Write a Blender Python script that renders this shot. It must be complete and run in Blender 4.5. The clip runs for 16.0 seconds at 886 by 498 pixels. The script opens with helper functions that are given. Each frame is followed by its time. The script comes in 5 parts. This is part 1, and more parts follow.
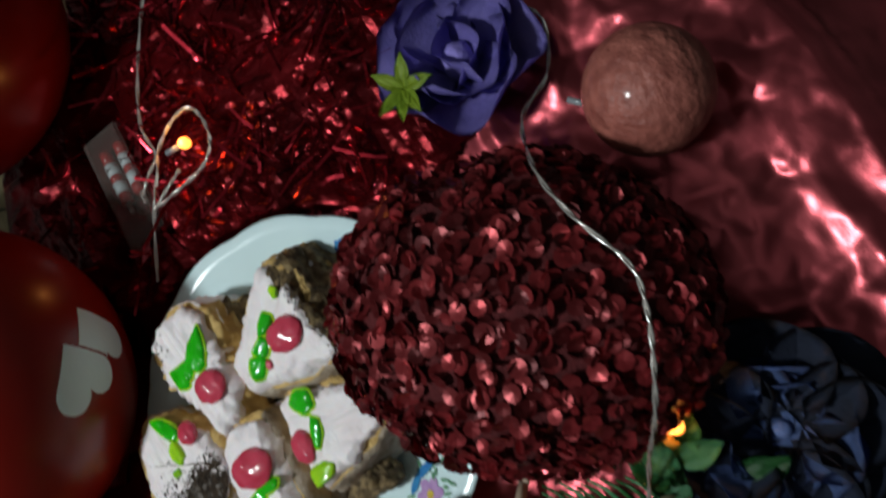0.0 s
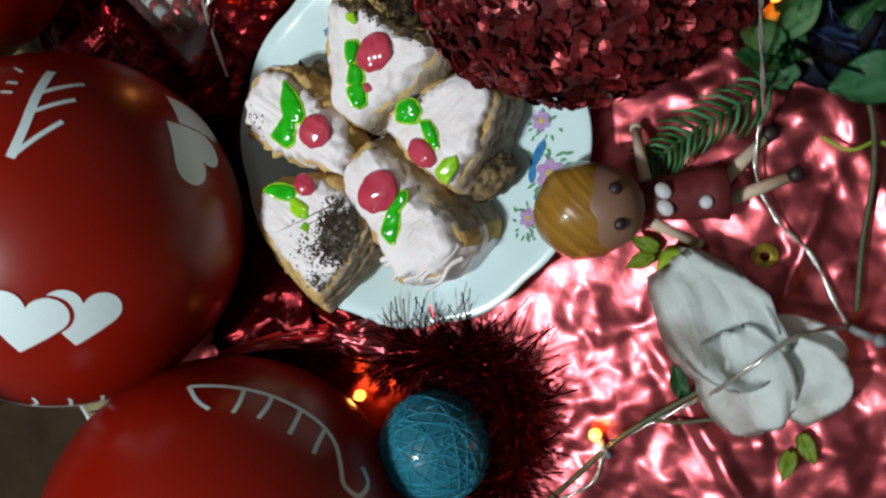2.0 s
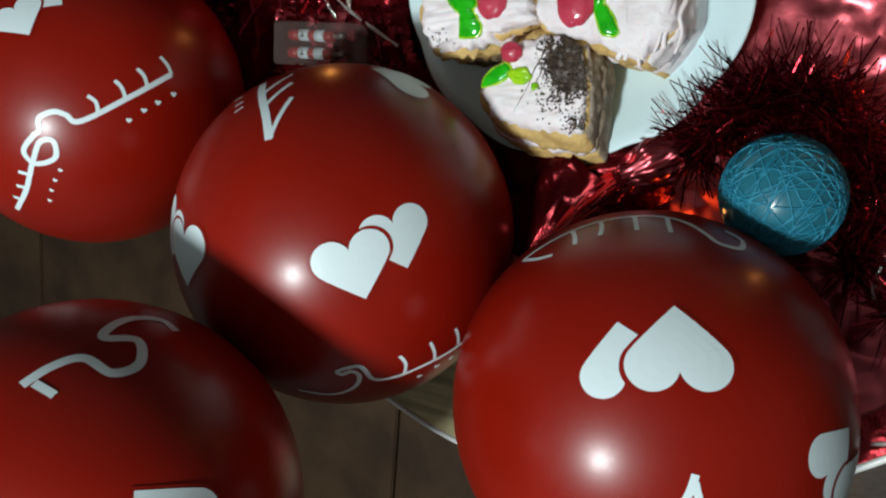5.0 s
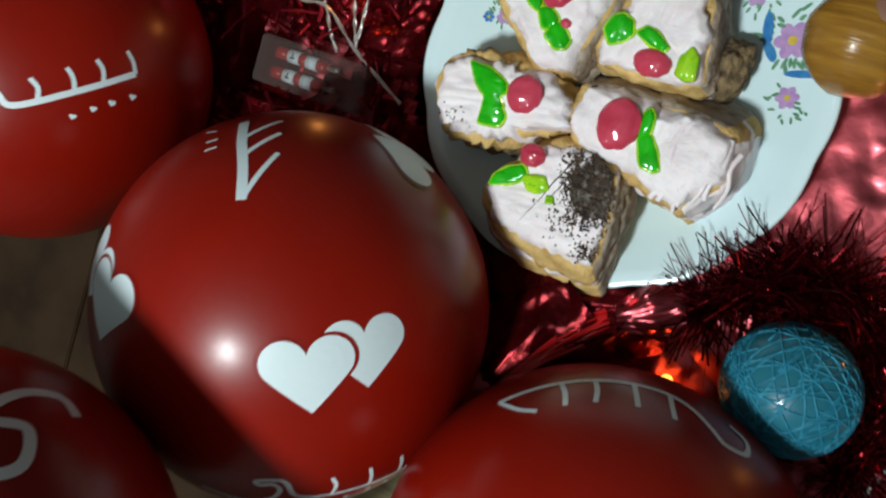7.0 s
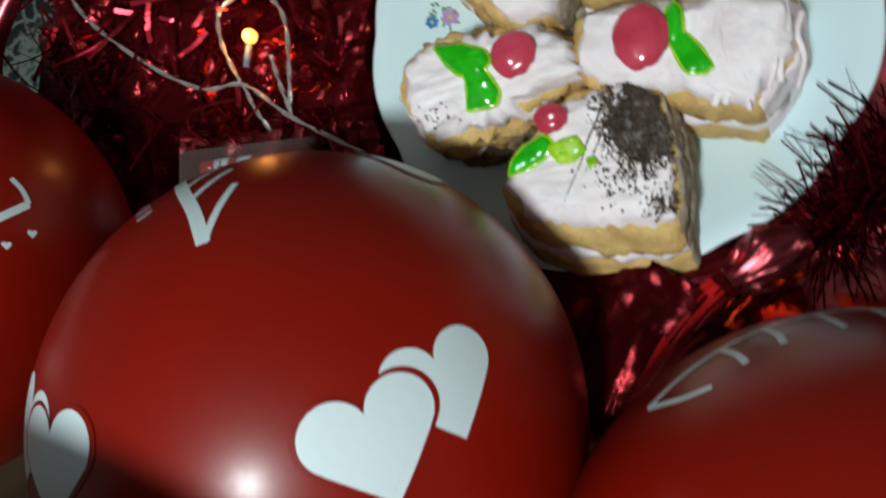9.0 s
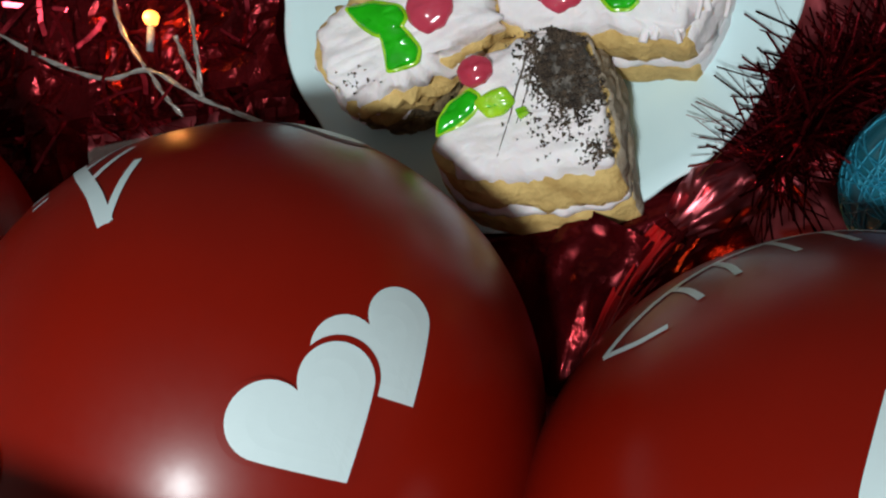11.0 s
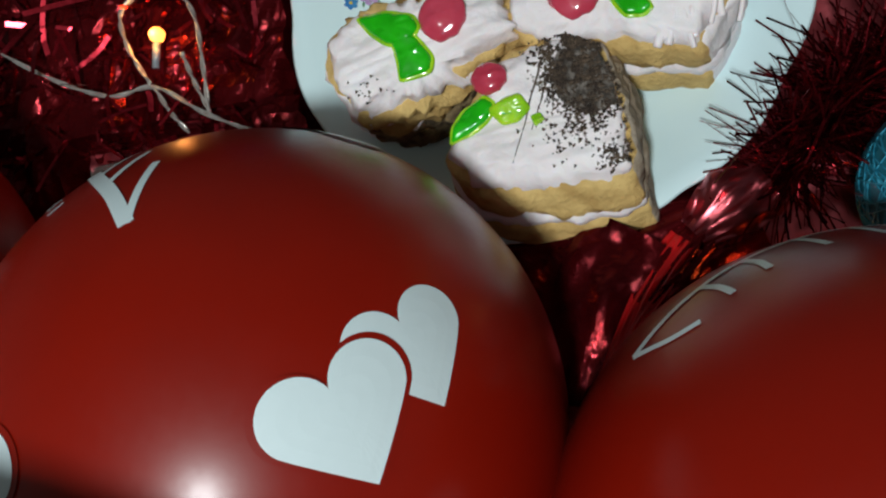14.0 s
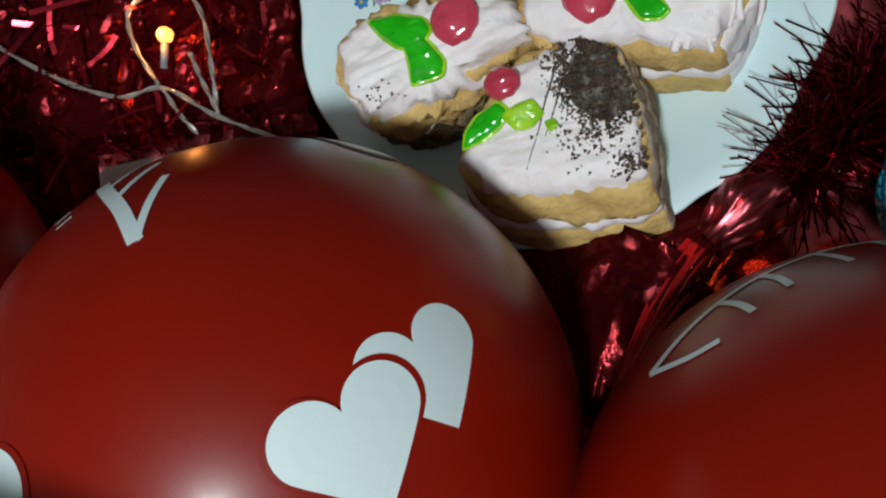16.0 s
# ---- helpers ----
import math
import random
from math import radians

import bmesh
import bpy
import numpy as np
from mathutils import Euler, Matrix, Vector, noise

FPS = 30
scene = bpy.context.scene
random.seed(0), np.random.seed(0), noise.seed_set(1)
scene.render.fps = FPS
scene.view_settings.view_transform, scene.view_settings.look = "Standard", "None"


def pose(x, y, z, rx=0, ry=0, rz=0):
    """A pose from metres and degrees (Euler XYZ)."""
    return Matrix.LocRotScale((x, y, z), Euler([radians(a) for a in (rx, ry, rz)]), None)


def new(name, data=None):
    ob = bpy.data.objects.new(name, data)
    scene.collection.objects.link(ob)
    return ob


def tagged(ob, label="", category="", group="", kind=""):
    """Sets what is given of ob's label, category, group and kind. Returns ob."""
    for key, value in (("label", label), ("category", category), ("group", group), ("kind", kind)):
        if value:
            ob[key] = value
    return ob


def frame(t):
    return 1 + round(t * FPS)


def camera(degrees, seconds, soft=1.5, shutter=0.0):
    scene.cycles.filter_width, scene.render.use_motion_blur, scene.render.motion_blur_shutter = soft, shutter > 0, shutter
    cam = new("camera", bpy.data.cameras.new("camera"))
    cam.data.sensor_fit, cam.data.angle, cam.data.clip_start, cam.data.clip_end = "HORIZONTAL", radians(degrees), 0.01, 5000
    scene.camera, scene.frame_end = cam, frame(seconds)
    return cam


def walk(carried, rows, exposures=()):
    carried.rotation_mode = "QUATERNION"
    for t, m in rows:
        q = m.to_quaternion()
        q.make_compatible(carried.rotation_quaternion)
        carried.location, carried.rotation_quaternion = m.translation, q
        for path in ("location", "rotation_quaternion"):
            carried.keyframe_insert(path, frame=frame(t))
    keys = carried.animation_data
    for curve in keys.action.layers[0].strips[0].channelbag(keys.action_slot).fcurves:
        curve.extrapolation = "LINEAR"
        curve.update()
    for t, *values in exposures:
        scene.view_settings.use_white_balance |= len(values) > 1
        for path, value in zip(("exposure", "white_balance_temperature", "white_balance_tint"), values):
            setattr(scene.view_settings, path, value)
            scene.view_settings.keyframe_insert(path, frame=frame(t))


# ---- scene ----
cam = camera(53.46, 16.0, soft=2.2, shutter=0.4)
PATH = [
    (0, pose(0.0750, 0.2413, 0.4215, 3.05, 22.61, 59.43)),
    (0.5, pose(0.1033, 0.2536, 0.4420, -0.61, 22.25, 59.72)),
    (1, pose(0.1408, 0.2351, 0.4518, -0.09, 22.29, 58.42)),
    (1.5, pose(0.1565, 0.1668, 0.4590, -0.04, 21.04, 54.00)),
    (2, pose(0.1511, 0.1148, 0.4578, -4.79, 20.87, 42.96)),
    (2.5, pose(0.1620, 0.1232, 0.4654, -8.20, 25.63, 30.77)),
    (3, pose(0.1907, 0.0895, 0.4888, -8.29, 27.32, 22.66)),
    (3.5, pose(0.2143, 0.0326, 0.4929, -9.33, 27.52, 13.46)),
    (4, pose(0.2306, -0.0154, 0.4922, -10.42, 29.95, 5.94)),
    (4.5, pose(0.2034, -0.0498, 0.4897, -8.75, 30.74, 5.91)),
    (4.7, pose(0.1976, -0.0527, 0.4878, -9.86, 30.45, 4.47)),
    (6.8, pose(0.1262, -0.0397, 0.4667, -3.58, 23.03, 19.28)),
    (7, pose(0.1189, -0.0220, 0.4452, -2.60, 24.62, 20.65)),
    (7.5, pose(0.0907, -0.0397, 0.4103, -0.31, 23.23, 16.11)),
    (8, pose(0.0754, -0.0534, 0.3888, 3.17, 21.55, 5.86)),
    (8.5, pose(0.0526, -0.0793, 0.3715, 5.38, 21.10, 6.74)),
    (9, pose(0.0644, -0.1154, 0.3633, 3.90, 21.50, -0.75)),
    (9.5, pose(0.0696, -0.1506, 0.3637, 2.72, 20.86, -4.76)),
    (10, pose(0.0648, -0.1256, 0.3453, 2.03, 18.20, -5.53)),
    (12.3, pose(0.0567, -0.1316, 0.3442, 3.32, 18.23, -7.10)),
    (12.5, pose(0.0538, -0.1359, 0.3364, 4.16, 17.72, -6.82)),
    (13, pose(0.0493, -0.1411, 0.3369, 4.87, 17.47, -7.05)),
    (13.5, pose(0.0488, -0.1395, 0.3432, 4.60, 17.70, -7.51)),
    (14, pose(0.0477, -0.1351, 0.3440, 4.35, 17.16, -7.27)),
    (14.5, pose(0.0505, -0.1316, 0.3478, 3.68, 17.49, -7.09)),
    (15, pose(0.0495, -0.1299, 0.3440, 3.82, 16.97, -6.88)),
    (15.5, pose(0.0459, -0.1278, 0.3452, 3.69, 17.25, -7.45)),
    (16, pose(0.0464, -0.1258, 0.3414, 3.17, 17.66, -7.23)),
]
walk(cam, PATH, exposures=((0.0, -0.32), (1.0, -0.06), (2.0, 0.0), (4.5, 0.08), (8.0, 0.0), (9.5, -0.08), (12.5, -0.20), (16.0, -0.22)))

# ---- light: one cool lamp above the table, a dim room ----
world = bpy.data.worlds.new("room_air")
scene.world = world
world.use_nodes = True
world.node_tree.nodes["Background"].inputs[0].default_value = (0.5, 0.55, 0.6, 1)
world.node_tree.nodes["Background"].inputs[1].default_value = 0.034
lamp = bpy.data.lights.new("ceiling_lamp", "POINT")
lamp.energy, lamp.color, lamp.shadow_soft_size = 50.0, (0.91, 0.99, 1.0), 0.065
new("ceiling_lamp", lamp).location = (0.0, -0.46, 1.20)

# ---- materials ----


def nodes_of(name):
    m = bpy.data.materials.new(name)
    m.use_nodes = True
    t = m.node_tree
    return m, t, t.nodes["Principled BSDF"]


def mat(name, a, b=None, rough=0.5, metal=0.0, scale=40.0, bump=0.0, bump_scale=200.0, detail=6.0, coat=0.0, trans=0.0,
        sss=0.0, rough_var=0.1, spec=0.5, contrast=(0.35, 0.65), distance=0.002, emit=None, ior=1.45):
    """A surface of two colours mixed by noise, with fine relief and uneven gloss."""
    m, t, p = nodes_of(name)
    b = b or tuple(min(1, c * 0.8) for c in a)
    tc = t.nodes.new("ShaderNodeTexCoord")
    n = t.nodes.new("ShaderNodeTexNoise")
    n.inputs["Scale"].default_value, n.inputs["Detail"].default_value = scale, detail
    t.links.new(tc.outputs["Object"], n.inputs["Vector"])
    r = t.nodes.new("ShaderNodeValToRGB")
    r.color_ramp.elements[0].position, r.color_ramp.elements[1].position = contrast
    r.color_ramp.elements[0].color, r.color_ramp.elements[1].color = (*a, 1), (*b, 1)
    t.links.new(n.outputs["Fac"], r.inputs["Fac"])
    t.links.new(r.outputs["Color"], p.inputs["Base Color"])
    rv = t.nodes.new("ShaderNodeMapRange")
    rv.inputs["To Min"].default_value, rv.inputs["To Max"].default_value = max(0.02, rough - rough_var), min(1, rough + rough_var)
    n2 = t.nodes.new("ShaderNodeTexNoise")
    n2.inputs["Scale"].default_value = bump_scale * 0.4
    t.links.new(tc.outputs["Object"], n2.inputs["Vector"])
    t.links.new(n2.outputs["Fac"], rv.inputs["Value"])
    t.links.new(rv.outputs["Result"], p.inputs["Roughness"])
    p.inputs["Metallic"].default_value = metal
    p.inputs["Coat Weight"].default_value = coat
    p.inputs["Coat Roughness"].default_value = 0.12
    p.inputs["Transmission Weight"].default_value = trans
    p.inputs["Subsurface Weight"].default_value = sss
    p.inputs["Subsurface Radius"].default_value = (0.006, 0.003, 0.002)
    p.inputs["Specular IOR Level"].default_value = spec
    p.inputs["IOR"].default_value = ior
    if emit:
        p.inputs["Emission Color"].default_value = (*emit[:3], 1)
        p.inputs["Emission Strength"].default_value = emit[3]
    if bump:
        n3 = t.nodes.new("ShaderNodeTexNoise")
        n3.inputs["Scale"].default_value, n3.inputs["Detail"].default_value = bump_scale, 8
        t.links.new(tc.outputs["Object"], n3.inputs["Vector"])
        bp = t.nodes.new("ShaderNodeBump")
        bp.inputs["Strength"].default_value, bp.inputs["Distance"].default_value = bump, distance
        t.links.new(n3.outputs["Fac"], bp.inputs["Height"])
        t.links.new(bp.outputs["Normal"], p.inputs["Normal"])
    return m


def random_tint(m, low, high):
    """Lets each joined strip or piece differ a little in brightness."""
    t = m.node_tree
    p = t.nodes["Principled BSDF"]
    old = p.inputs["Base Color"].links[0].from_socket
    g = t.nodes.new("ShaderNodeNewGeometry")
    mr = t.nodes.new("ShaderNodeMapRange")
    mr.inputs["To Min"].default_value, mr.inputs["To Max"].default_value = low, high
    t.links.new(g.outputs["Random Per Island"], mr.inputs["Value"])
    mx = t.nodes.new("ShaderNodeMix")
    mx.data_type, mx.blend_type = "RGBA", "MULTIPLY"
    mx.inputs[0].default_value = 1.0
    t.links.new(old, mx.inputs[6])
    t.links.new(mr.outputs["Result"], mx.inputs[7])
    t.links.new(mx.outputs[2], p.inputs["Base Color"])
    return m


def grain(m, along):
    """Stretches a material's noise along the boards."""
    t = m.node_tree
    tc = next(n for n in t.nodes if n.type == "TEX_COORD")
    mp = t.nodes.new("ShaderNodeMapping")
    mp.inputs["Rotation"].default_value = (0, 0, -math.atan2(along[1], along[0]))
    mp.inputs["Scale"].default_value = (0.35, 5.0, 1.0)
    for ln in list(tc.outputs["Object"].links):
        to = ln.to_socket
        t.links.new(mp.outputs["Vector"], to)
    t.links.new(tc.outputs["Object"], mp.inputs["Vector"])
    return m


FOIL = mat("red_foil", (0.48, 0.092, 0.108), (0.38, 0.064, 0.078), rough=0.31, metal=0.95, scale=18, bump=0.14, bump_scale=50, distance=0.004, rough_var=0.05)
TINSEL = random_tint(mat("red_tinsel", (0.55, 0.03, 0.05), (0.35, 0.015, 0.025), rough=0.18, metal=0.9, scale=300), 0.25, 1.2)
TINSEL_DARK = random_tint(mat("dark_red_tinsel", (0.42, 0.022, 0.035), (0.26, 0.012, 0.02), rough=0.2, metal=0.9, scale=300), 0.08, 0.95)
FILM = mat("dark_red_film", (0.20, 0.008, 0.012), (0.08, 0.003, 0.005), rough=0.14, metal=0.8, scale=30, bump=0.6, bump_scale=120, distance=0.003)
CELLO = mat("red_cellophane", (0.62, 0.010, 0.011), (0.46, 0.007, 0.009), rough=0.14, metal=0.25, scale=30, bump=0.4, bump_scale=90, distance=0.003, coat=0.8)
LATEX = mat("red_latex", (0.265, 0.0070, 0.0010), (0.205, 0.0050, 0.0008), rough=0.36, scale=9, sss=0.0, spec=0.34, coat=0.26, bump=0.02, bump_scale=900, distance=0.0004, rough_var=0.06)
LATEX.node_tree.nodes["Principled BSDF"].inputs["Coat Roughness"].default_value = 0.24
PRINT = mat("white_print", (0.70, 0.82, 0.84), (0.68, 0.80, 0.82), rough=0.38, scale=260, contrast=(0.3, 0.75))
PORCELAIN = mat("white_porcelain", (0.68, 0.86, 0.88), (0.66, 0.83, 0.86), rough=0.16, scale=12, coat=0.4, rough_var=0.05)
WOOD = grain(mat("oak_board", (0.52, 0.45, 0.24), (0.17, 0.13, 0.06), rough=0.5, scale=16, bump=0.2, bump_scale=90, contrast=(0.40, 0.62)), (0.5, 0.866))
EDGE = mat("white_edge_band", (0.80, 0.82, 0.80), (0.72, 0.74, 0.72), rough=0.3, scale=60)
ICING = mat("whipped_icing", (0.90, 0.84, 0.85), (0.82, 0.74, 0.75), rough=0.52, scale=70, bump=0.5, bump_scale=130, distance=0.003, sss=0.12, spec=0.35)
SPONGE = mat("yellow_sponge", (0.70, 0.48, 0.18), (0.48, 0.30, 0.10), rough=0.85, scale=130, bump=0.55, bump_scale=460, distance=0.002)
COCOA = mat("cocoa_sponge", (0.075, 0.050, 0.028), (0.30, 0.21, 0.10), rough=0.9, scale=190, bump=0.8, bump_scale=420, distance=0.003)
CRUMB = random_tint(mat("dark_crumbs", (0.045, 0.03, 0.022), (0.11, 0.075, 0.05), rough=0.9, scale=300), 0.5, 1.6)
SMEAR = mat("cream_smeared_sponge", (0.46, 0.38, 0.30), (0.24, 0.18, 0.12), rough=0.8, scale=110, bump=0.7, bump_scale=300, distance=0.002)
DUST = mat("cocoa_powder", (0.050, 0.040, 0.032), (0.30, 0.26, 0.23), rough=0.95, scale=240, bump=0.8, bump_scale=500, distance=0.002, contrast=(0.45, 0.72))
CHERRY = mat("red_jelly", (0.60, 0.065, 0.11), (0.50, 0.04, 0.075), rough=0.13, scale=80, sss=0.25, coat=0.5, rough_var=0.05)
GEL = mat("green_gel", (0.02, 0.52, 0.008), (0.012, 0.38, 0.005), rough=0.12, scale=120, sss=0.2, coat=0.35, rough_var=0.05)
GEL_LIGHT = mat("lime_gel", (0.42, 0.72, 0.02), (0.22, 0.55, 0.01), rough=0.15, scale=150, sss=0.2, coat=0.5)
SEQUIN = random_tint(mat("red_sequin", (0.30, 0.030, 0.035), (0.20, 0.016, 0.02), rough=0.36, metal=0.55, scale=150), 0.25, 1.1)
CLOTH_RED = mat("dark_red_cloth", (0.09, 0.006, 0.008), (0.05, 0.003, 0.004), rough=0.9, scale=200, bump=0.6, bump_scale=500)
# one navy petal fabric in two tones: lit blue and shaded near-black
NAVY_LIT = mat("lit_navy_petal", (0.110, 0.170, 0.38), (0.075, 0.115, 0.27), rough=0.7, scale=60, bump=0.3, bump_scale=500)
NAVY_SHADED = mat("shaded_navy_petal", (0.032, 0.042, 0.080), (0.018, 0.024, 0.045), rough=0.8, scale=60, bump=0.3, bump_scale=500)
PURPLE = mat("violet_fabric_petal", (0.27, 0.22, 0.62), (0.18, 0.15, 0.48), rough=0.7, scale=60, bump=0.3, bump_scale=500)
WHITE_PETAL = mat("white_fabric_petal", (0.90, 0.95, 0.94), (0.85, 0.91, 0.90), rough=0.65, scale=50, bump=0.3, bump_scale=400)
LEAF = mat("green_leaf", (0.025, 0.13, 0.03), (0.012, 0.075, 0.02), rough=0.45, scale=120, bump=0.4, bump_scale=300)
LEAF_PALE = mat("pale_green_leaf", (0.07, 0.26, 0.11), (0.05, 0.19, 0.08), rough=0.5, scale=90, bump=0.4, bump_scale=300)
LIME = mat("lime_leaf", (0.33, 0.45, 0.03), (0.20, 0.33, 0.02), rough=0.5, scale=90)
STEM = mat("brown_green_stem", (0.05, 0.065, 0.03), (0.09, 0.08, 0.04), rough=0.6, scale=150)
BUD = mat("orange_bud", (0.55, 0.22, 0.03), (0.40, 0.28, 0.03), rough=0.5, scale=90)
BLUE = mat("turquoise_thread", (0.012, 0.19, 0.30), (0.03, 0.28, 0.40), rough=0.45, scale=300, bump=0.5, bump_scale=500)
BLUE_SHELL = mat("turquoise_shell", (0.012, 0.13, 0.18), (0.02, 0.17, 0.23), rough=0.3, scale=60, coat=0.7)
PINK = mat("salmon_papier", (0.40, 0.125, 0.095), (0.24, 0.065, 0.05), rough=0.5, scale=140, bump=0.8, bump_scale=170, distance=0.003, coat=0.25)
YELLOW = mat("yellow_thread", (0.72, 0.55, 0.0), (0.60, 0.44, 0.0), rough=0.5, scale=160, bump=0.5, bump_scale=400)
WIRE = mat("clear_silver_wire", (0.62, 0.58, 0.54), (0.42, 0.38, 0.35), rough=0.2, scale=300, metal=0.6)
SLEEVE = mat("clear_sleeve", (0.26, 0.28, 0.30), (0.18, 0.19, 0.20), rough=0.25, scale=200, coat=0.4)
GLOW = mat("warm_bulb", (1.0, 0.55, 0.2), rough=0.3, emit=(1.0, 0.30, 0.045, 4.2))
HAIR = grain(mat("golden_hair", (0.36, 0.18, 0.025), (0.24, 0.11, 0.014), rough=0.28, scale=60, coat=0.2, bump=0.35, bump_scale=90, distance=0.002), (-0.78, 0.62))
SKIN = mat("doll_vinyl", (0.26, 0.135, 0.09), (0.22, 0.11, 0.075), rough=0.5, scale=40)
DRESS = mat("wine_dress", (0.16, 0.02, 0.025), (0.10, 0.012, 0.016), rough=0.6, scale=200)
PALE = mat("pale_vinyl", (0.66, 0.52, 0.40), (0.58, 0.44, 0.33), rough=0.5, scale=60)
DARK = mat("dark_vinyl", (0.03, 0.015, 0.015), (0.02, 0.01, 0.01), rough=0.5, scale=60)
SILVER = mat("silver_bow", (0.60, 0.60, 0.62), (0.45, 0.45, 0.48), rough=0.4, scale=80)
GOLD = mat("gold_wire", (0.60, 0.45, 0.08), (0.42, 0.30, 0.04), rough=0.3, metal=0.7, scale=100)
CAP_RED = mat("capsule_red", (0.42, 0.02, 0.02), (0.34, 0.015, 0.015), rough=0.25, scale=80)
BLUE_PAINT = mat("blue_glaze", (0.03, 0.16, 0.45), (0.05, 0.25, 0.50), rough=0.3, scale=300)
LILAC = mat("lilac_glaze", (0.42, 0.24, 0.52), (0.52, 0.34, 0.58), rough=0.3, scale=300)
SAGE = mat("sage_glaze", (0.10, 0.26, 0.15), (0.16, 0.34, 0.2), rough=0.3, scale=300)
YOLK = mat("yellow_glaze", (0.70, 0.52, 0.08), rough=0.3, scale=300)
WALL = mat("plain_wall", (0.32, 0.33, 0.32), (0.27, 0.28, 0.27), rough=0.9, scale=3, bump=0.2, bump_scale=80)
CEIL = mat("dull_ceiling", (0.34, 0.34, 0.33), (0.29, 0.29, 0.28), rough=0.9, scale=3)
BOARD = mat("brown_floor_board", (0.075, 0.040, 0.018), (0.04, 0.021, 0.010), rough=0.5, scale=14, bump=0.3, bump_scale=90)


def clear_plastic(name, tint, rough, alpha, relief=0.3):
    m, t, p = nodes_of(name)
    p.inputs["Base Color"].default_value = (*tint, 1)
    p.inputs["Roughness"].default_value = rough
    p.inputs["Alpha"].default_value = alpha
    n = t.nodes.new("ShaderNodeTexNoise")
    n.inputs["Scale"].default_value = 130
    b = t.nodes.new("ShaderNodeBump")
    b.inputs["Strength"].default_value, b.inputs["Distance"].default_value = relief, 0.002
    t.links.new(n.outputs["Fac"], b.inputs["Height"])
    t.links.new(b.outputs["Normal"], p.inputs["Normal"])
    return m


CLEAR = clear_plastic("clear_box_plastic", (0.17, 0.14, 0.125), 0.15, 0.30, 0.02)


def clear_film(name, shine, rough):
    m, t, p = nodes_of(name)
    clear, gloss, mix = t.nodes.new("ShaderNodeBsdfTransparent"), t.nodes.new("ShaderNodeBsdfGlossy"), t.nodes.new("ShaderNodeMixShader")
    clear.inputs["Color"].default_value = (0.90, 0.93, 0.93, 1)
    gloss.inputs["Color"].default_value = (0.9, 0.95, 0.95, 1)
    gloss.inputs["Roughness"].default_value = rough
    n, b = t.nodes.new("ShaderNodeTexNoise"), t.nodes.new("ShaderNodeBump")
    n.inputs["Scale"].default_value = 90
    b.inputs["Strength"].default_value, b.inputs["Distance"].default_value = 0.4, 0.003
    t.links.new(n.outputs["Fac"], b.inputs["Height"])
    t.links.new(b.outputs["Normal"], gloss.inputs["Normal"])
    mix.inputs[0].default_value = shine
    t.links.new(clear.outputs[0], mix.inputs[1])
    t.links.new(gloss.outputs[0], mix.inputs[2])
    t.links.new(mix.outputs[0], t.nodes["Material Output"].inputs["Surface"])
    return m


WRAP = clear_film("clear_wrap", 0.22, 0.17)


def carpet_material():
    m, t, p = nodes_of("patterned_rug")
    tc = t.nodes.new("ShaderNodeTexCoord")
    v = t.nodes.new("ShaderNodeTexVoronoi")
    v.feature = "DISTANCE_TO_EDGE"
    v.inputs["Scale"].default_value = 26
    n = t.nodes.new("ShaderNodeTexNoise")
    n.inputs["Scale"].default_value, n.inputs["Detail"].default_value = 14, 5
    mixv = t.nodes.new("ShaderNodeMix")
    mixv.data_type = "VECTOR"
    mixv.inputs[0].default_value = 0.12
    t.links.new(tc.outputs["Object"], mixv.inputs[4])
    t.links.new(n.outputs["Color"], mixv.inputs[5])
    t.links.new(mixv.outputs[1], v.inputs["Vector"])
    t.links.new(tc.outputs["Object"], n.inputs["Vector"])
    r = t.nodes.new("ShaderNodeValToRGB")
    r.color_ramp.elements[0].color, r.color_ramp.elements[1].color = (0.20, 0.24, 0.21, 1), (0.012, 0.016, 0.018, 1)
    r.color_ramp.elements[0].position, r.color_ramp.elements[1].position = 0.03, 0.14
    t.links.new(v.outputs["Distance"], r.inputs["Fac"])
    t.links.new(r.outputs["Color"], p.inputs["Base Color"])
    p.inputs["Roughness"].default_value = 0.95
    b = t.nodes.new("ShaderNodeBump")
    b.inputs["Strength"].default_value = 0.6
    t.links.new(v.outputs["Distance"], b.inputs["Height"])
    t.links.new(b.outputs["Normal"], p.inputs["Normal"])
    return m


RUG = carpet_material()

# ---- helpers for meshes ----
rnd = random.Random(7)


def link_mesh(name, bm, mats, smooth=True):
    me = bpy.data.meshes.new(name)
    bm.to_mesh(me)
    bm.free()
    for m in (mats if isinstance(mats, (list, tuple)) else [mats]):
        me.materials.append(m)
    if smooth:
        me.polygons.foreach_set("use_smooth", [True] * len(me.polygons))
    return new(name, me)


def part(name, bm, material, parent, label="", smooth=True, kind=""):
    ob = link_mesh(name, bm, material, smooth)
    ob.parent = parent
    return tagged(ob, label, kind=kind)


def thing(name, label, category, group="", place=(0, 0, 0), turn=(0, 0, 0)):
    ob = new(name)
    ob.empty_display_size = 0.01
    ob.matrix_basis = pose(*place, *turn)
    return tagged(ob, label, category, group)


def from_arrays(name, verts, faces, mats, smooth=False):
    me = bpy.data.meshes.new(name)
    me.from_pydata([tuple(v) for v in verts], [], faces)
    for m in (mats if isinstance(mats, (list, tuple)) else [mats]):
        me.materials.append(m)
    if smooth:
        me.polygons.foreach_set("use_smooth", [True] * len(me.polygons))
    return new(name, me)


